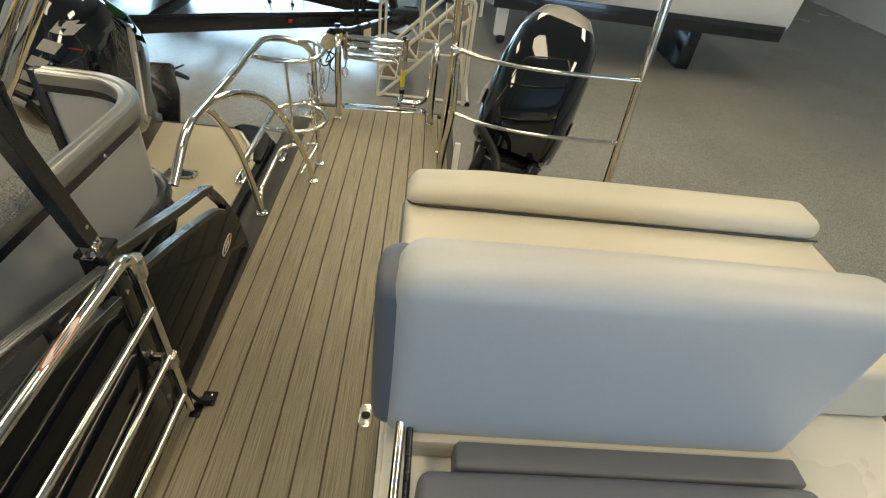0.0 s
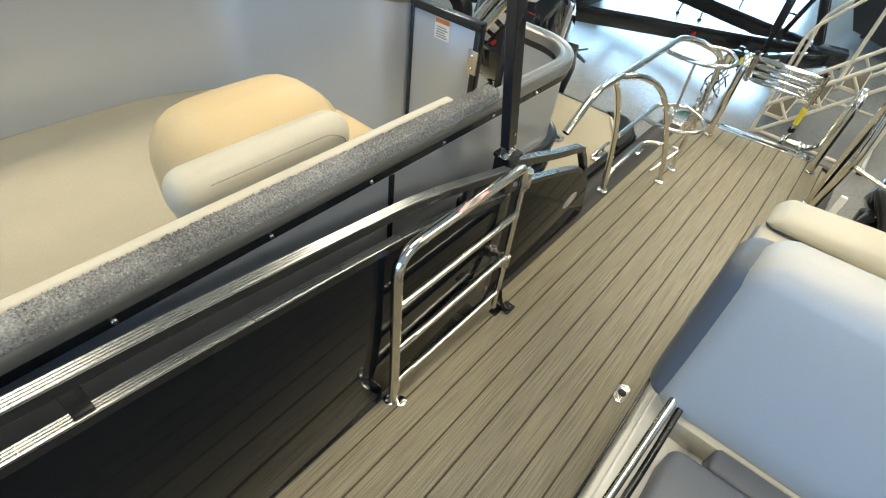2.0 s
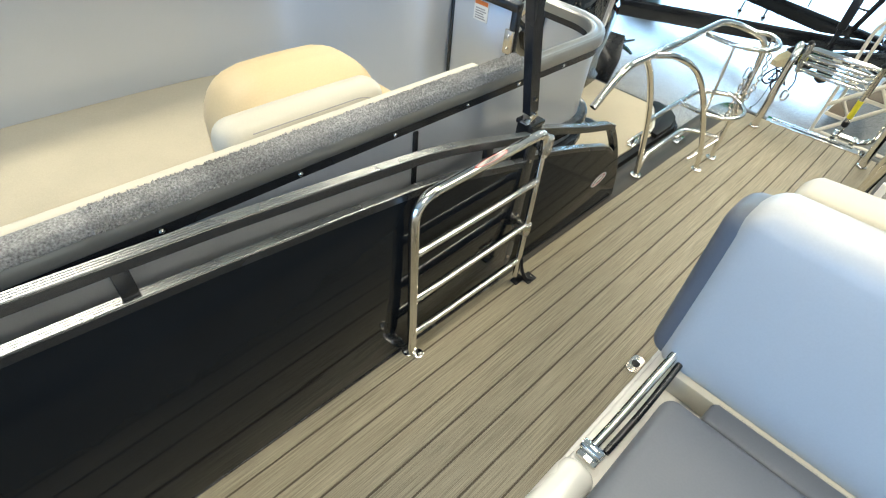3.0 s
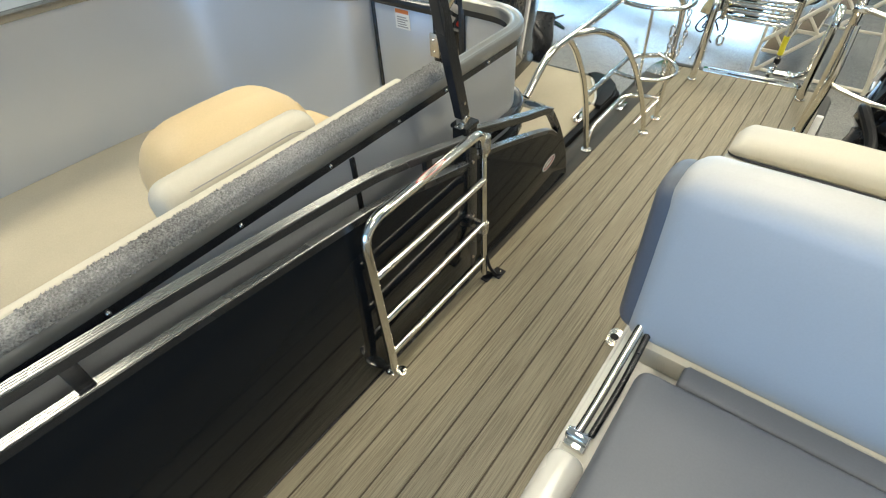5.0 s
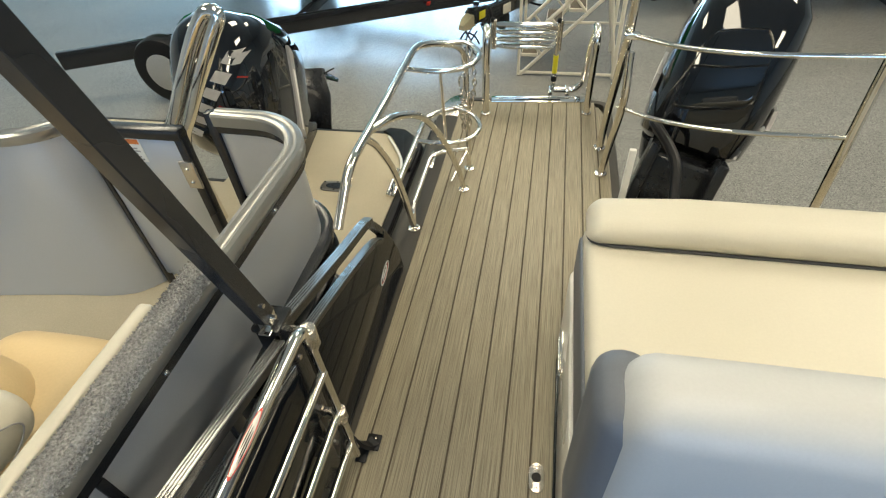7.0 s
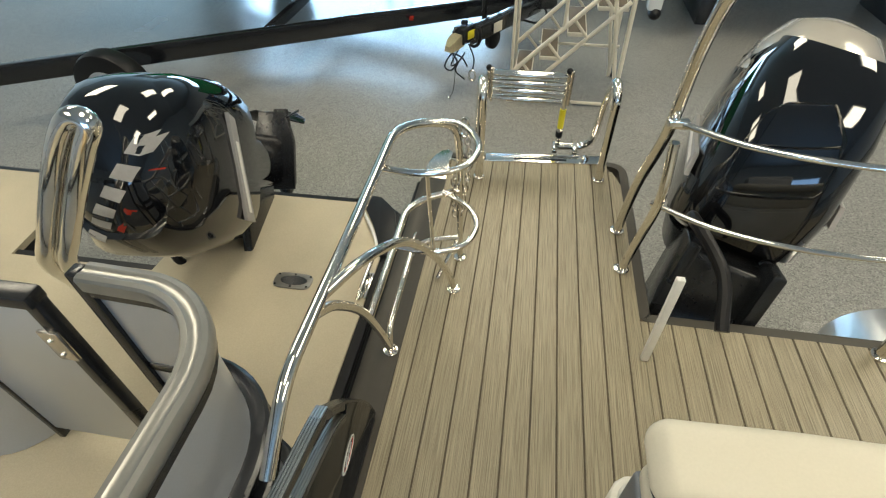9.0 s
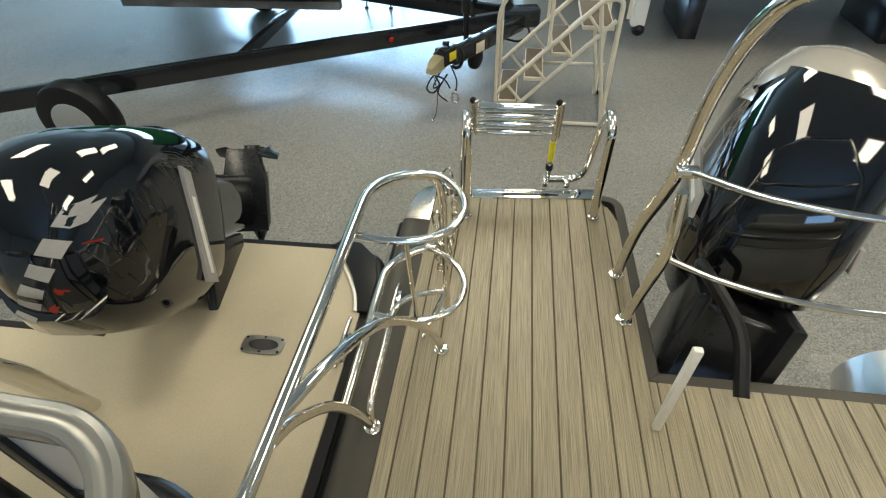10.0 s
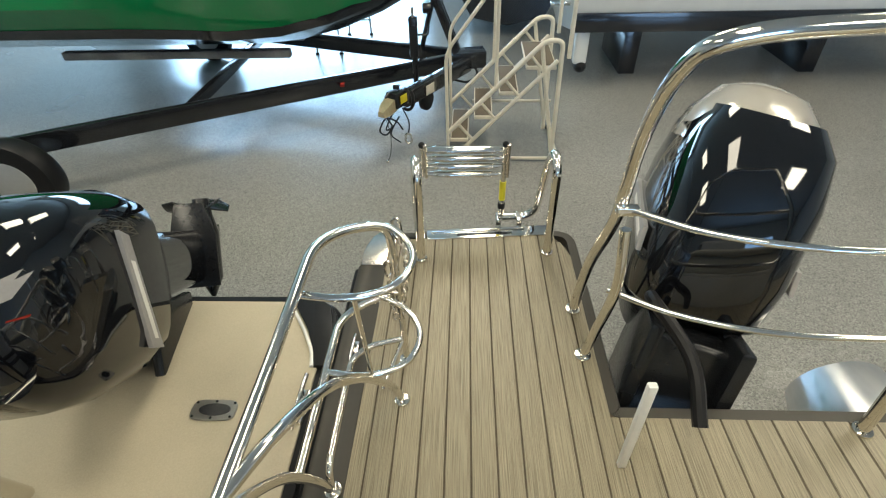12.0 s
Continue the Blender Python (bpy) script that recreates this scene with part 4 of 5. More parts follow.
for zb, s in ((0.45, 1.0), (0.36, 1.0), (0.10, 1.0)):
    low = [(x + (0.016 if i < 5 else 0.016 * math.cos((i - 5) * 0.15)), y + (0.016 if i > 8 else 0), zb) for i, (x, y) in enumerate(run)]
    if zb > 0.2:
        low = low[4:]
    part("lower_rail", sweep(low, cap_sec), SATIN, boat)
part("lower_panel", wall_sheet([(x, y) for x, y in run[4:]], 0.0, 0.12, 0.010), SATIN, boat)
for y in (0.95, 1.22, 1.48, 1.70, 1.93, 0.65, 0.35):
    part("screw", ball((NX + 0.020, y, 0.715), 0.0060), STEEL, boat)
for y in (1.30, 0.10):
    part("divider", box(NX + 0.004, NX + 0.012, y - 0.008, y + 0.008, 0.1, 0.69, 0.002), SATIN, boat)
part("end_post", box(-0.470, -0.440, 2.268, 2.302, 0.0, 0.765, 0.005), SATIN, boat)
part("courtesy_light", ball((-0.118, 2.075, 0.385), 0.010, sx=0.4), WHITE, boat, "small white light")
# stern panel on the other side of the opening, with a latch and warning label
stern_panel = part("stern_panel", box(-0.905, -0.575, 2.240, 2.256, 0.06, 0.69, 0.003), PANEL, boat, "silver stern panel")
part("panel_rail", box(-0.915, -0.545, 2.225, 2.270, 0.69, 0.725, 0.006), SATIN, stern_panel)
part("panel_post", box(-0.575, -0.545, 2.232, 2.266, 0.0, 0.70, 0.004), SATIN, stern_panel)
part("panel_post", box(-0.925, -0.905, 2.236, 2.262, 0.0, 0.70, 0.004), SATIN, stern_panel)
part("latch", box(-0.588, -0.540, 2.222, 2.232, 0.52, 0.62, 0.003), STEEL, stern_panel, "steel strike plate")
for z in (0.545, 0.595):
    part("screw", ball((-0.565, 2.221, z), 0.006), CHROME, stern_panel)
wl = part("warning_label", box(-0.785, -0.705, 2.2375, 2.2395, 0.600, 0.685, 0), WHITE, stern_panel, "white warning label with an orange head", smooth=False)
part("label_head", box(-0.782, -0.708, 2.2368, 2.2376, 0.665, 0.682, 0), ORANGE, wl, smooth=False)
label_bars(wl, (-0.782, 2.2376, 0.600), (0.074, 0, 0), (0, 0, 0.062), 5, GREYPRINT, (0, -1, 0))
far = [(-0.925, 2.33), (-0.965, 2.235), (-1.08, 2.16), (-1.38, 2.12), (-1.75, 2.05), (-1.98, 1.92), (-2.12, 1.62), (-2.16, 1.25), (-2.16, 0.4), (-2.16, -2.6)]
far = [(p.x, p.y) for p in smooth_path([(x, y, 0) for x, y in far], 4)]
part("bench_back", wall_sheet(far, 0.0, 0.70, 0.010), PANEL, boat, "curved silver inner panel")
part("bench_rail", sweep([(x, y, 0.72) for x, y in far], cap_sec), RAILGREY, boat)
# beige seats inside
chair = part("helm_seat", cushion(-0.80, -0.42, 1.10, 1.68, 0.28, 0.50, 0.08, 0.015), BEIGE, boat, "beige upholstered seat")
part("seat_back", cushion(-0.86, -0.50, 1.00, 1.54, 0.26, 0.67, 0.14, 0.02), BEIGE, chair)
part("armrest", cushion(-0.50, -0.38, 0.90, 1.43, 0.56, 0.69, 0.055, 0.004), IVORY, chair, "ivory armrest")
part("piping", tube(rounded([(-0.378, 0.98, 0.585), (-0.378, 1.34, 0.585), (-0.378, 1.40, 0.625), (-0.378, 1.34, 0.668), (-0.378, 0.98, 0.668)], 0.05), 0.0018, n=6), GREYPRINT, chair)
part("pedestal", box(-0.68, -0.52, 1.2, 1.45, 0.0, 0.31, 0.02, 3), IVORY, chair)
part("coaming_pad", cushion(-0.178, -0.146, -1.2, 1.57, 0.60, 0.790, 0.010, 0.0), IVORY, boat, "ivory padded coaming")
# rails over the motor
rise = [(-0.97, 2.66, 0.0), (-0.90, 2.56, 0.34), (-0.82, 2.48, 0.53), (-0.73, 2.46, 0.652), (-0.64, 2.46, 0.781), (-0.55, 2.47, 0.91)]
loop = rise + [(-0.49, 2.48, 0.975), (-0.455, 2.48, 0.965)] + [(x + 0.06, y, z) for x, y, z in reversed(rise)]
part("tow_tube", tube(smooth_path(loop, 5), 0.022), CHROME, boat, "bent polished tube loop")
cup = part("deck_cup", slab([(p.x, p.y) for p in superellipse(-0.458, 2.948, 0, 0.076, 0.038, 4.5, 28)], "z", -0.002, 0.006, 0.002), CAPBAND, boat, "oblong bronze-toned deck fitting")
for cx, cy in ((-0.064, -0.026), (-0.064, 0.026), (0.064, -0.026), (0.064, 0.026), (0.0, 0.031), (0.0, -0.031)):
    part("screw", disc((-0.458 + cx, 2.948 + cy, 0.0065), 0.0045, 0.003, n=10, bevel=0.0008), SATIN, cup)
part("cup_hole", slab([(-0.454 + 0.054 * math.cos(a), 2.948 + 0.023 * math.sin(a)) for a in [2 * math.pi * i / 20 for i in range(20)]], "z", 0.006, 0.0075, 0), SATIN, cup, smooth=False)
ncl = part("cleat", box(-0.185, -0.150, 2.90, 3.03, 0.0, 0.010, 0.004), CHROME, boat, "polished mooring cleat")
part("cleat_horn", tube(smooth_path([(-0.167, 2.86, 0.040), (-0.167, 2.91, 0.046), (-0.167, 3.02, 0.046), (-0.167, 3.07, 0.040)]), 0.008), CHROME, ncl)
for y in (2.93, 3.0):
    part("cleat_post", disc((-0.167, y, 0.025), 0.008, 0.04, n=10), CHROME, ncl)
NBM = pose(-0.86, 3.26, 0.28, 58, 0, 9)
nb_motor = outboard("outboard_motor", "black outboard motor with grey print, tilted up behind a boat", NBM, COWL)

# plain bars and a red band on the cowl, where its print stands
from mathutils.bvhtree import BVHTree
shell = loft([superellipse(0, 0.03 + 0.02 * k, z, hx, hy, 2.6) for k, (z, hx, hy) in enumerate(((0.49, 0.196, 0.278), (0.58, 0.172, 0.235), (0.66, 0.115, 0.16), (0.685, 0.05, 0.08)))])
bmesh.ops.transform(shell, matrix=NBM, verts=shell.verts)
hood = loft([superellipse(0, 0.02, z, hx, hy, 3.6) for z, hx, hy in ((0.0, 0.17, 0.25), (0.03, 0.20, 0.285), (0.18, 0.215, 0.31), (0.40, 0.205, 0.30), (0.53, 0.185, 0.265), (0.60, 0.145, 0.20))])
bmesh.ops.transform(hood, matrix=NBM, verts=hood.verts)
skins = [BVHTree.FromBMesh(shell), BVHTree.FromBMesh(hood)]
def decal(name, u0, u1, v0, v1, mat, lean=0.0):
    """A thin print laid on the cowl; u runs up along the print line, v across it."""
    bm, ux, vx = bmesh.new(), Vector((0.60, 0, 0.80)), Vector((0.80, 0, -0.60))
    rows = []
    for i in range(5):
        row = []
        for j in range(4):
            u, v = u0 + (u1 - u0) * i / 4, v0 + (v1 - v0) * j / 3
            o = Vector((-0.75, 1.5, 0.575)) + ux * (u + lean * v) + vx * v
            hit, side = min(((s.ray_cast(o, Vector((0, 1, 0))), n) for n, s in enumerate(skins)), key=lambda h: 99 if h[0][3] is None else h[0][3])
            row.append((bm.verts.new(hit[0] + hit[1] * 0.002), side) if hit[0] else None)
        rows.append(row)
    for p, q in zip(rows, rows[1:]):
        for j in range(3):
            vs = (p[j], p[j + 1], q[j + 1], q[j])
            if all(vs) and len({v[1] for v in vs}) == 1:
                bm.faces.new([v[0] for v in vs])
    for v in [v for v in bm.verts if not v.link_faces]:
        bm.verts.remove(v)
    if bm.faces:
        part(name, bm, mat, nb_motor)
for k in range(6):
    decal("print_bar", -0.17 + 0.062 * k, -0.132 + 0.062 * k, -0.034, 0.018, GREYPRINT, 0.25)
decal("red_band", -0.20, 0.22, 0.034, 0.062, TAILRED)

# carpeted plank lying on the neighbour's rail
bunk = thing("carpeted_plank", "grey carpeted plank lying on the fence rail", "plank", at=(-0.11, 1.2, 0.768))
bm = box(-0.132, -0.086, -1.4, 1.69, 0.767, 0.803, 0.008, 3)
part("plank", bm, CARPET, bunk)
pile = bmesh.new()
rnd = random.Random(4)
for i in range(9000):
    y = rnd.uniform(0.55, 1.688)
    s = rnd.random()
    if s < 0.62:
        c, nrm = Vector((rnd.uniform(-0.130, -0.088), y, 0.802)), Vector((rnd.uniform(-0.6, 0.6), rnd.uniform(-0.6, 0.6), 1))
    else:
        c, nrm = Vector((-0.0865, y, rnd.uniform(0.77, 0.80))), Vector((1, rnd.uniform(-0.6, 0.6), rnd.uniform(-0.6, 0.6)))
    nrm.normalize()
    a = nrm.orthogonal().normalized() * rnd.uniform(0.0018, 0.0036)
    b = nrm.cross(a)
    tip = c + nrm * rnd.uniform(0.0012, 0.0055)
    vs = [pile.verts.new(c + a), pile.verts.new(c - a * 0.5 + b * 0.8), pile.verts.new(c - a * 0.5 - b * 0.8), pile.verts.new(tip)]
    for tri in ((0, 1, 3), (1, 2, 3), (2, 0, 3)):
        pile.faces.new([vs[j] for j in tri])
tagged(part("nap", pile, CARPET, bunk, smooth=False), kind="stuff")

# ---- trailer with a green boat ----
trailer = thing("boat_trailer", "black boat trailer with a folding tongue and winch post", "trailer", at=(-0.2, 7.2, FLOOR))
def beam(a, b, w, h, mat, name, label="", parent=None, bevel=0.006):
    a, b = Vector(a), Vector(b)
    sec = [(-w / 2, -h / 2), (w / 2, -h / 2), (w / 2, h / 2), (-w / 2, h / 2)]
    bm = sweep([a, b], sec)
    bmesh.ops.bevel(bm, geom=bm.edges[:], offset=bevel, segments=2, affect="EDGES", profile=0.5)
    return part(name, bm, mat, parent or trailer, label)
beam((0.42, 7.62, -0.42), (-4.2, 5.15, -0.42), 0.07, 0.17, TRAILER, "frame_beam")
beam((0.42, 7.62, -0.42), (-4.0, 9.30, -0.42), 0.07, 0.17, TRAILER, "frame_beam")
beam((-2.2, 6.22, -0.44), (-2.2, 8.61, -0.44), 0.07, 0.10, TRAILER, "cross_beam")
beam((0.58, 7.52, -0.37), (0.22, 7.45, -0.37), 0.20, 0.17, TRAILER, "hinge_box")
tongue = beam((0.40, 7.40, -0.40), (-0.20, 6.47, -0.40), 0.10, 0.14, TRAILER, "tongue")
beam((0.075, 6.773, -0.40), (0.005, 6.665, -0.40), 0.004, 0.095, CREAM, "print_plate", "pale print plate", tongue, 0.001)
beam((-0.19, 6.50, -0.36), (-0.29, 6.34, -0.36), 0.12, 0.14, SATIN, "actuator", "black brake actuator", tongue)
beam((-0.155, 6.420, -0.355), (-0.205, 6.340, -0.355), 0.004, 0.075, YELLOW, "caution_label", "yellow caution label", tongue, 0.001)
coup = part("coupler", loft([[Vector(p) for p in r] for r in (
    [(-0.235, 6.36, -0.45), (-0.335, 6.42, -0.45), (-0.335, 6.42, -0.33), (-0.235, 6.36, -0.33)],
    [(-0.29, 6.22, -0.45), (-0.40, 6.28, -0.45), (-0.385, 6.27, -0.365), (-0.30, 6.225, -0.365)],
    [(-0.335, 6.165, -0.445), (-0.40, 6.20, -0.445), (-0.39, 6.195, -0.395), (-0.345, 6.17, -0.395)])]), BRASS, tongue, "brass-coloured ball coupler")
part("latch_lever", tube(smooth_path([(-0.27, 6.36, -0.31), (-0.30, 6.32, -0.28), (-0.33, 6.27, -0.30)]), 0.012), SATIN, coup)
part("cable", tube(smooth_path([(-0.27, 6.33, -0.44), (-0.35, 6.27, -0.60), (-0.28, 6.24, -0.56), (-0.22, 6.28, -0.48), (-0.30, 6.22, -0.62), (-0.22, 6.24, -0.72)], 6), 0.007, n=8), RUBBER, tongue, "black safety cable")
part("hook", link_loop((-0.15, 6.28, -0.70), 0.034, 0.028, 0.011, True), STEEL, tongue, "steel safety hook")
part("cable", tube(smooth_path([(-0.2, 6.38, -0.44), (-0.14, 6.31, -0.55), (-0.15, 6.28, -0.66)], 6), 0.007, n=8), RUBBER, tongue)
part("thin_cable", tube(smooth_path([(-0.34, 6.22, -0.45), (-0.30, 6.18, -0.62), (-0.315, 6.16, -0.80), (-0.355, 6.17, -0.885)], 6), 0.0035, n=6), SATIN, tongue)
part("plug", ball((-0.355, 6.17, -0.885), 0.014, sz=0.9), STEEL, tongue)
part("hose", tube(smooth_path([(0.46, 7.45, -0.42), (0.50, 7.36, -0.50), (0.40, 7.28, -0.55), (0.22, 7.18, -0.48)], 6), 0.012, n=8), RUBBER, trailer, "black brake hose")
# jack with wheel
jack = part("jack", box(-0.165, -0.085, 7.0, 7.08, -0.20, 0.17, 0.01), SATIN, trailer, "black trailer jack")
part("jack_tube", disc((-0.125, 7.05, -0.33), 0.028, 0.30, n=16), SATIN, jack)
part("screw_rod", disc((-0.125, 7.04, 0.20), 0.012, 0.10, n=12), STEEL, jack)
part("bow_rest", box(-0.36, 0.0, 7.50, 7.58, 0.44, 0.52, 0.01), TRAILER, trailer, "black bow rest beam")
part("marker_lamp", box(-0.22, -0.16, 7.49, 7.505, 0.40, 0.445, 0.006), TAILRED, trailer, "red marker lamp")
part("cable", tube(smooth_path([(-0.30, 6.30, -0.45), (-0.37, 6.24, -0.52), (-0.40, 6.22, -0.60), (-0.34, 6.22, -0.63), (-0.29, 6.25, -0.56), (-0.33, 6.28, -0.50), (-0.25, 6.30, -0.54), (-0.20, 6.30, -0.62)], 6), 0.008, n=8), RUBBER, tongue)
part("hose_coil", tube(smooth_path([(-0.12, 6.44, -0.31), (-0.10, 6.42, -0.36), (-0.11, 6.41, -0.44), (-0.15, 6.40, -0.47), (-0.19, 6.42, -0.46)], 6), 0.016, n=10), RUBBER, tongue)
part("breakaway_box", box(-0.28, -0.22, 6.42, 6.48, -0.285, -0.255, 0.006), SATIN, tongue)
part("crank", tube(rounded([(-0.08, 7.0, 0.02), (0.02, 6.98, 0.02), (0.03, 6.98, 0.10)], 0.02), 0.010, n=8), SATIN, jack)
part("jack_wheel", disc((-0.015, 6.86, -0.57), 0.10, 0.06, n=28, axis=(1, -0.6, 0), bevel=0.015), RUBBER, jack)
# winch stand
stand = beam((0.30, 7.56, -0.36), (-0.10, 7.62, 0.62), 0.08, 0.09, TRAILER, "winch_post")
beam((-0.12, 7.62, -0.38), (0.05, 7.60, 0.22), 0.05, 0.05, TRAILER, "stay", parent=stand)
part("winch_drum", disc((-0.02, 7.54, 0.12), 0.05, 0.09, n=20, axis=(1, 0, 0), bevel=0.006), SATIN, stand)
part("amber_lamp", box(-0.01, 0.06, 7.535, 7.565, 0.30, 0.37, 0.008), ORANGE, stand, "amber marker lamp")
part("side_marker", box(-0.865, -0.825, 6.84, 6.905, -0.425, -0.395, 0.006), TAILRED, trailer, "red side marker lamp")
for k, (a, b) in enumerate(((-0.95, -0.84), (-0.80, -0.66), (-0.62, -0.56))):
    beam((a, 8.155 - 0.38 * (a + 0.95) - 0.042, -0.40), (b, 8.155 - 0.38 * (b + 0.95) - 0.042, -0.40), 0.004, 0.10, (WHITE, GREYPRINT, CREAM)[k], "label_plate", "pale print plate", None, 0.001)
for wx, wy in ((-3.2, 5.38), (-3.2, 9.15)):
    wheel = part("wheel", disc((wx, wy, FLOOR + 0.33), 0.33, 0.20, n=36, axis=(0, 1, 0), bevel=0.05), RUBBER, trailer, "black trailer wheel")
    part("rim", disc((wx, wy, FLOOR + 0.33), 0.19, 0.215, n=28, axis=(0, 1, 0), bevel=0.02), ALU, wheel)
for by in (7.45, 8.05):
    beam((-1.5, by, -0.28), (-4.0, by, -0.28), 0.10, 0.08, CARPET, "bunk", "carpeted bunk")

# green hull
hull_boat = thing("green_boat", "green and black motor boat hull resting on its trailer", "boat", at=(-2.6, 7.55, -0.3))
rings = []
for k in range(12):
    t = k / 11
    x = -0.05 - 5.0 * t
    half = 1.15 * (1 - (1 - min(1, t * 1.7)) ** 2.2) + 0.02
    keel = -0.26 + 0.55 * (1 - min(1, t * 2.6)) ** 2
    chine = keel + 0.10 + 0.25 * min(1, t * 2)
    top = 0.80 + 0.25 * (1 - t)
    cy = 7.75
    rings.append([Vector(p) for p in ((x, cy, keel), (x, cy - half * 0.82, chine), (x + 0.10, cy - half, chine + 0.30), (x + 0.24, cy - half, top), (x + 0.24, cy + half, top), (x + 0.10, cy + half, chine + 0.30), (x, cy + half * 0.82, chine))])
part("hull", loft(rings), GREEN, hull_boat, "glossy green hull")
part("bottom", loft([[Vector((p.x, p.y, p.z - 0.012)) for p in (r[0], r[1], r[1] + (r[2] - r[1]) * 0.35, r[6] + (r[5] - r[6]) * 0.35, r[6])] for r in rings]), HULLBLACK, hull_boat, "black hull bottom")

# ---- rolling stairs ----
stairs = thing("rolling_stairs", "cream painted rolling steel stairs with dark grip treads", "stairs", at=(0.7, 6.4, FLOOR))
SA = Matrix.Translation((0.235, 6.22, FLOOR)) @ Matrix.Rotation(radians(-1), 4, "Z")
WIDE = 0.68
def sp(u, w, z):
    return SA @ Vector((u, w, z))
def stube(name, pts, r=0.014, radius=0.05):
    return part(name, tube(rounded([sp(*p) for p in pts], radius, 5), r, n=12), CREAM, stairs)
for w in (0.0, WIDE):
    stube("stringer", [(-0.01, w, 0.29), (0.79, w, 1.09), (0.925, w, 1.09), (0.935, w, 0.0)], 0.020, 0.06)
    stube("stringer", [(0.0, w, 0.0), (0.90, w, 0.93)], 0.018)
    for k in range(4):
        u = 0.08 + 0.20 * k
        stube("brace", [(u, w, 0.37 + 0.20 * k), (u + 0.13, w, 0.22 + 0.20 * k)], 0.013)
    stube("handrail", [(-0.015, w, 0.0), (-0.02, w, 1.0), (0.30, w, 1.42), (0.95, w, 2.2)], 0.015, 0.10)
    stube("upright", [(0.40, w, 0.70), (0.40, w, 1.55)], 0.015)
    stube("upright", [(0.985, w, 0.95), (0.985, w, 2.2)], 0.018)
    stube("rear_leg", [(0.76, w, 1.06), (0.945, w, 0.02)], 0.018)
    part("caster", disc(sp(0.985, w, 0.02), 0.028, 0.04, n=16, axis=(0, 1, 0)), RUBBER, stairs)
stube("base_tube", [(0.0, 0.0, 0.03), (0.985, 0.0, 0.03)], 0.016)
stube("base_tube", [(0.985, 0.0, 0.05), (0.985, WIDE, 0.05)], 0.016)
stube("base_tube", [(0.20, WIDE, 0.30), (0.985, WIDE, 0.30)], 0.014)
for k in range(4):
    u, z = 0.005 + 0.214 * k, 0.22 * (k + 1)
    frame_part = part("tread", box(u, u + 0.165 if k < 3 else u + 0.25, 0.01, WIDE - 0.01, z - 0.03, z, 0.004, turn=SA), CREAM, stairs)
    part("grip", box(u + 0.008, u + 0.155 if k < 3 else u + 0.24, 0.03, WIDE - 0.03, z, z + 0.004, 0.001, turn=SA), TREAD, frame_part, "dark brown grip surface")

# ---- far boats ----
far_boat = thing("black_boat", "far glossy black motor boat on stands", "boat", at=(1.2, 12.0, FLOOR))
rings = []
for k in range(9):
    t = k / 8
    y, half = 10.0 + 4.0 * t, 0.72 * (1 - 0.6 * t**3)
    rings.append([Vector((1.0 + dx * half, y, z)) for dx, z in ((0, -0.74), (-0.75, -0.62), (-1.0, -0.30), (-0.9, 0.35), (0.9, 0.35), (1.0, -0.30), (0.75, -0.62))])
part("hull", loft(rings), HULLBLACK, far_boat, "glossy black hull")
for sx, sy in ((0.6, 11.0), (1.4, 11.0), (1.0, 13.2)):
    part("stand", tube([(sx, sy, FLOOR), (1.0 + (sx - 1.0) * 0.8, sy, -0.60)], 0.03), TRAILER, far_boat)
white_boat = thing("white_boat", "white boat with a black band on a trailer behind the stairs", "boat", at=(2.6, 8.4, FLOOR))
rings = []
for k in range(9):
    t = k / 8
    x, half = 1.55 + 4.0 * t, 1.0
    rings.append([Vector((x, 8.9 + dy * half, z)) for dy, z in ((0, -0.42), (-0.85, -0.25), (-1.0, -0.05), (-1.02, 0.32), (1.02, 0.32), (1.0, -0.05), (0.85, -0.25))])
part("hull", loft(rings), HULLWHITE, white_boat, "white hull")
part("hull_band", box(1.545, 5.5, 7.862, 7.90, -0.24, -0.04, 0.01), HULLBLACK, white_boat, "black hull band")
part("drive", box(1.62, 1.78, 7.95, 8.10, -0.62, -0.22, 0.03, 3), HULLWHITE, white_boat, "pale stern drive leg")
part("drive_foot", ball((1.72, 8.02, -0.65), 0.075, sy=1.6), RUBBER, white_boat)
part("swim_ladder", box(1.30, 1.52, 7.95, 8.25, 0.02, 0.06, 0.01), CHROME, white_boat, "folded steel ladder")
for sx in (2.4, 4.6):
    part("stand", box(sx - 0.1, sx + 0.1, 8.4, 9.4, FLOOR, -0.36, 0.01), TRAILER, white_boat)
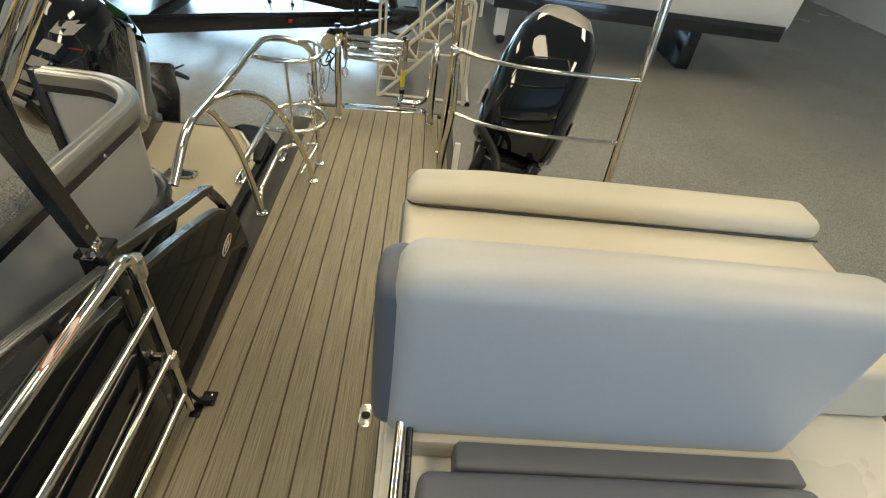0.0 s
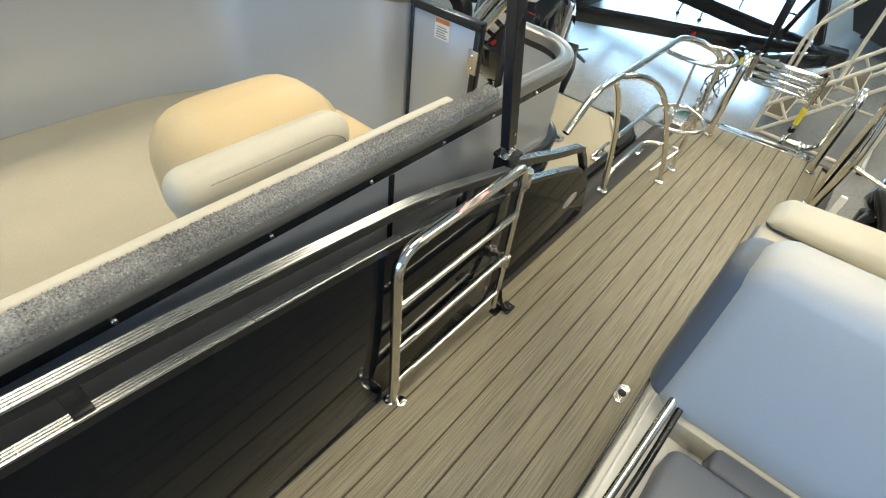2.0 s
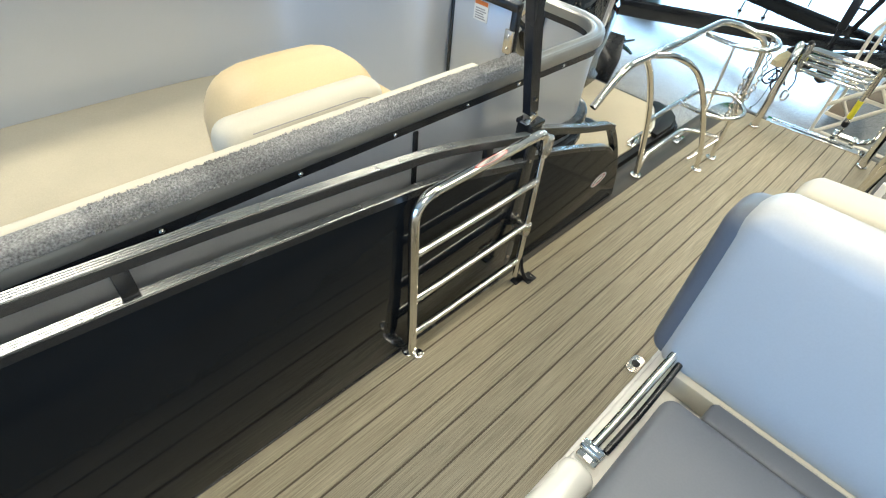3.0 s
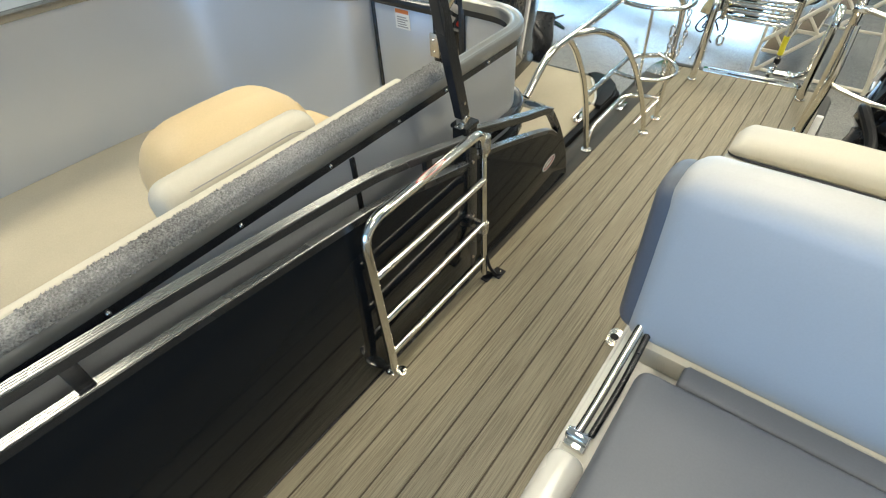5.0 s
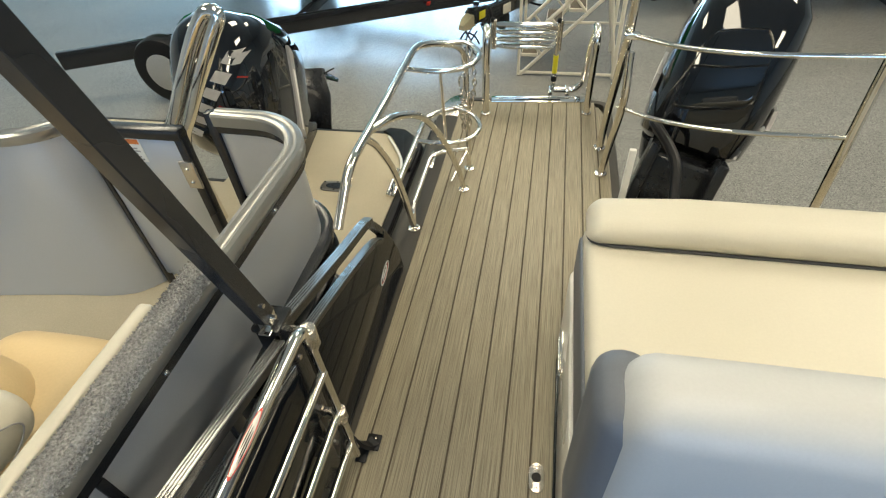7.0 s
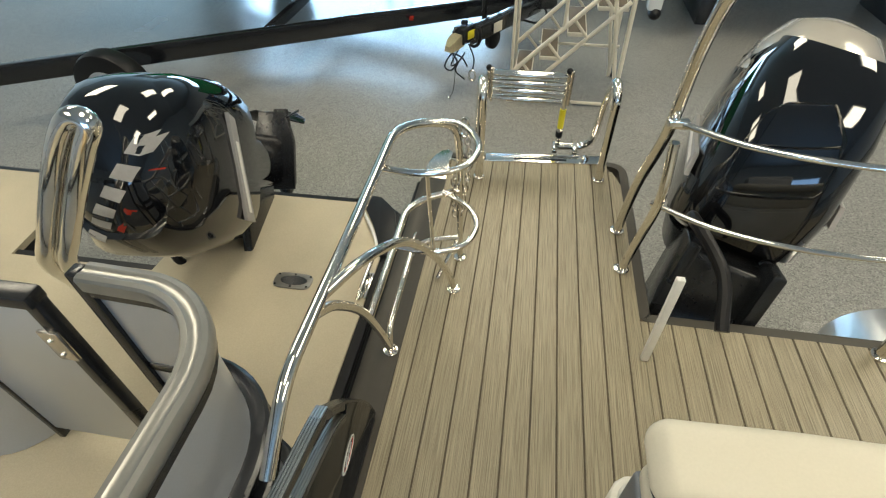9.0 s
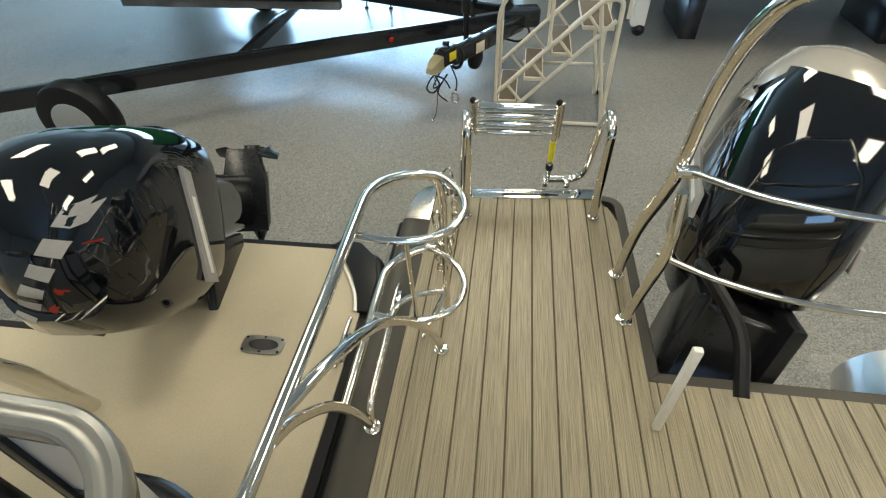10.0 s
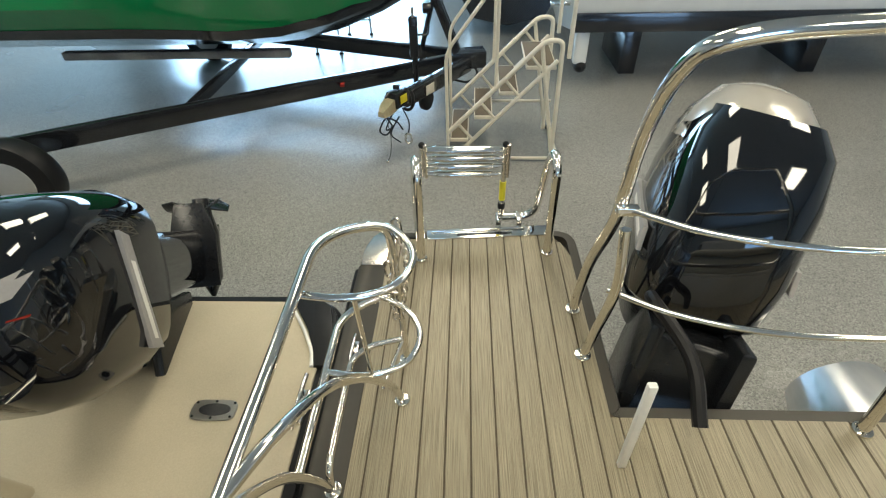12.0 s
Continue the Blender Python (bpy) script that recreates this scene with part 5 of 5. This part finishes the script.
# light tube stands behind the trailer
for ox, oy in ((-1.40, 9.3), (-1.10, 10.2)):
    horse = thing("tube_stand", "slim grey tube stand on rubber feet", "stand", "stands behind the trailer", at=(ox, oy, FLOOR))
    for dx in (-0.35, 0.0):
        part("leg", tube([(ox + dx, oy, FLOOR + 0.01), (ox + dx * 0.7 - 0.05, oy + 0.15, FLOOR + 0.75)], 0.014, n=10), ALU, horse)
        part("foot", disc((ox + dx, oy, FLOOR + 0.012), 0.03, 0.024, n=14, bevel=0.004), RUBBER, horse)
    part("bar", tube([(ox - 0.40, oy, FLOOR + 0.22), (ox + 0.02, oy, FLOOR + 0.22)], 0.012, n=10), ALU, horse)
    part("bar", tube([(ox - 0.32, oy + 0.15, FLOOR + 0.75), (ox - 0.03, oy + 0.15, FLOOR + 0.75)], 0.012, n=10), ALU, horse)

# ---- deck planks, last ----
def plank_mesh(w, y0, y1, clip=0.0):
    bm = bmesh.new()
    e, d = 0.0012, 0.0018
    lo, hi = -w / 2, w / 2
    out = [(lo, y0), (hi, y0), (hi, y1 - clip), (hi - min(clip * 0.7, w * 0.7), y1), (lo, y1)] if clip else [(lo, y0), (hi, y0), (hi, y1), (lo, y1)]
    bot = [bm.verts.new((a, b, -0.004)) for a, b in out]
    mid = [bm.verts.new((a, b, -d)) for a, b in out]
    top = [bm.verts.new((a + (e if a < 0 else -e), b, 0.0)) for a, b in out]
    n = len(out)
    bm.faces.new(top)
    for low, high in ((bot, mid), (mid, top)):
        for i in range(n):
            bm.faces.new((low[i], low[(i + 1) % n], high[(i + 1) % n], high[i]))
    me = bpy.data.meshes.new("plank")
    bmesh.ops.recalc_face_normals(bm, faces=bm.faces)
    bm.to_mesh(me)
    bm.free()
    me.materials.append(VINYL)
    return me


SEAMW = 0.0058
shared = plank_mesh(PITCH - SEAMW, -2.6, 2.95)
def lay(mesh, x):
    ob = new("plank", mesh)
    ob.location, ob.parent = (x, 0, 0), deck
lay(plank_mesh(0.05 - SEAMW / 2, -2.6, 3.872), 0.030 + (0.05 - SEAMW / 2) / 2)
for k in range(1, 10):
    lay(plank_mesh(PITCH - SEAMW, -2.6, 3.872 + 0.005 * k), PITCH * (k + 0.5))
lay(plank_mesh(0.05, -2.6, 3.86, 0.10), 0.80 + SEAMW / 2 + 0.025)
lay(plank_mesh(PITCH - 0.05 - SEAMW, -2.6, 2.95), 0.8535 + 0.012)
for k in range(11, 30):
    lay(shared, PITCH * (k + 0.5))
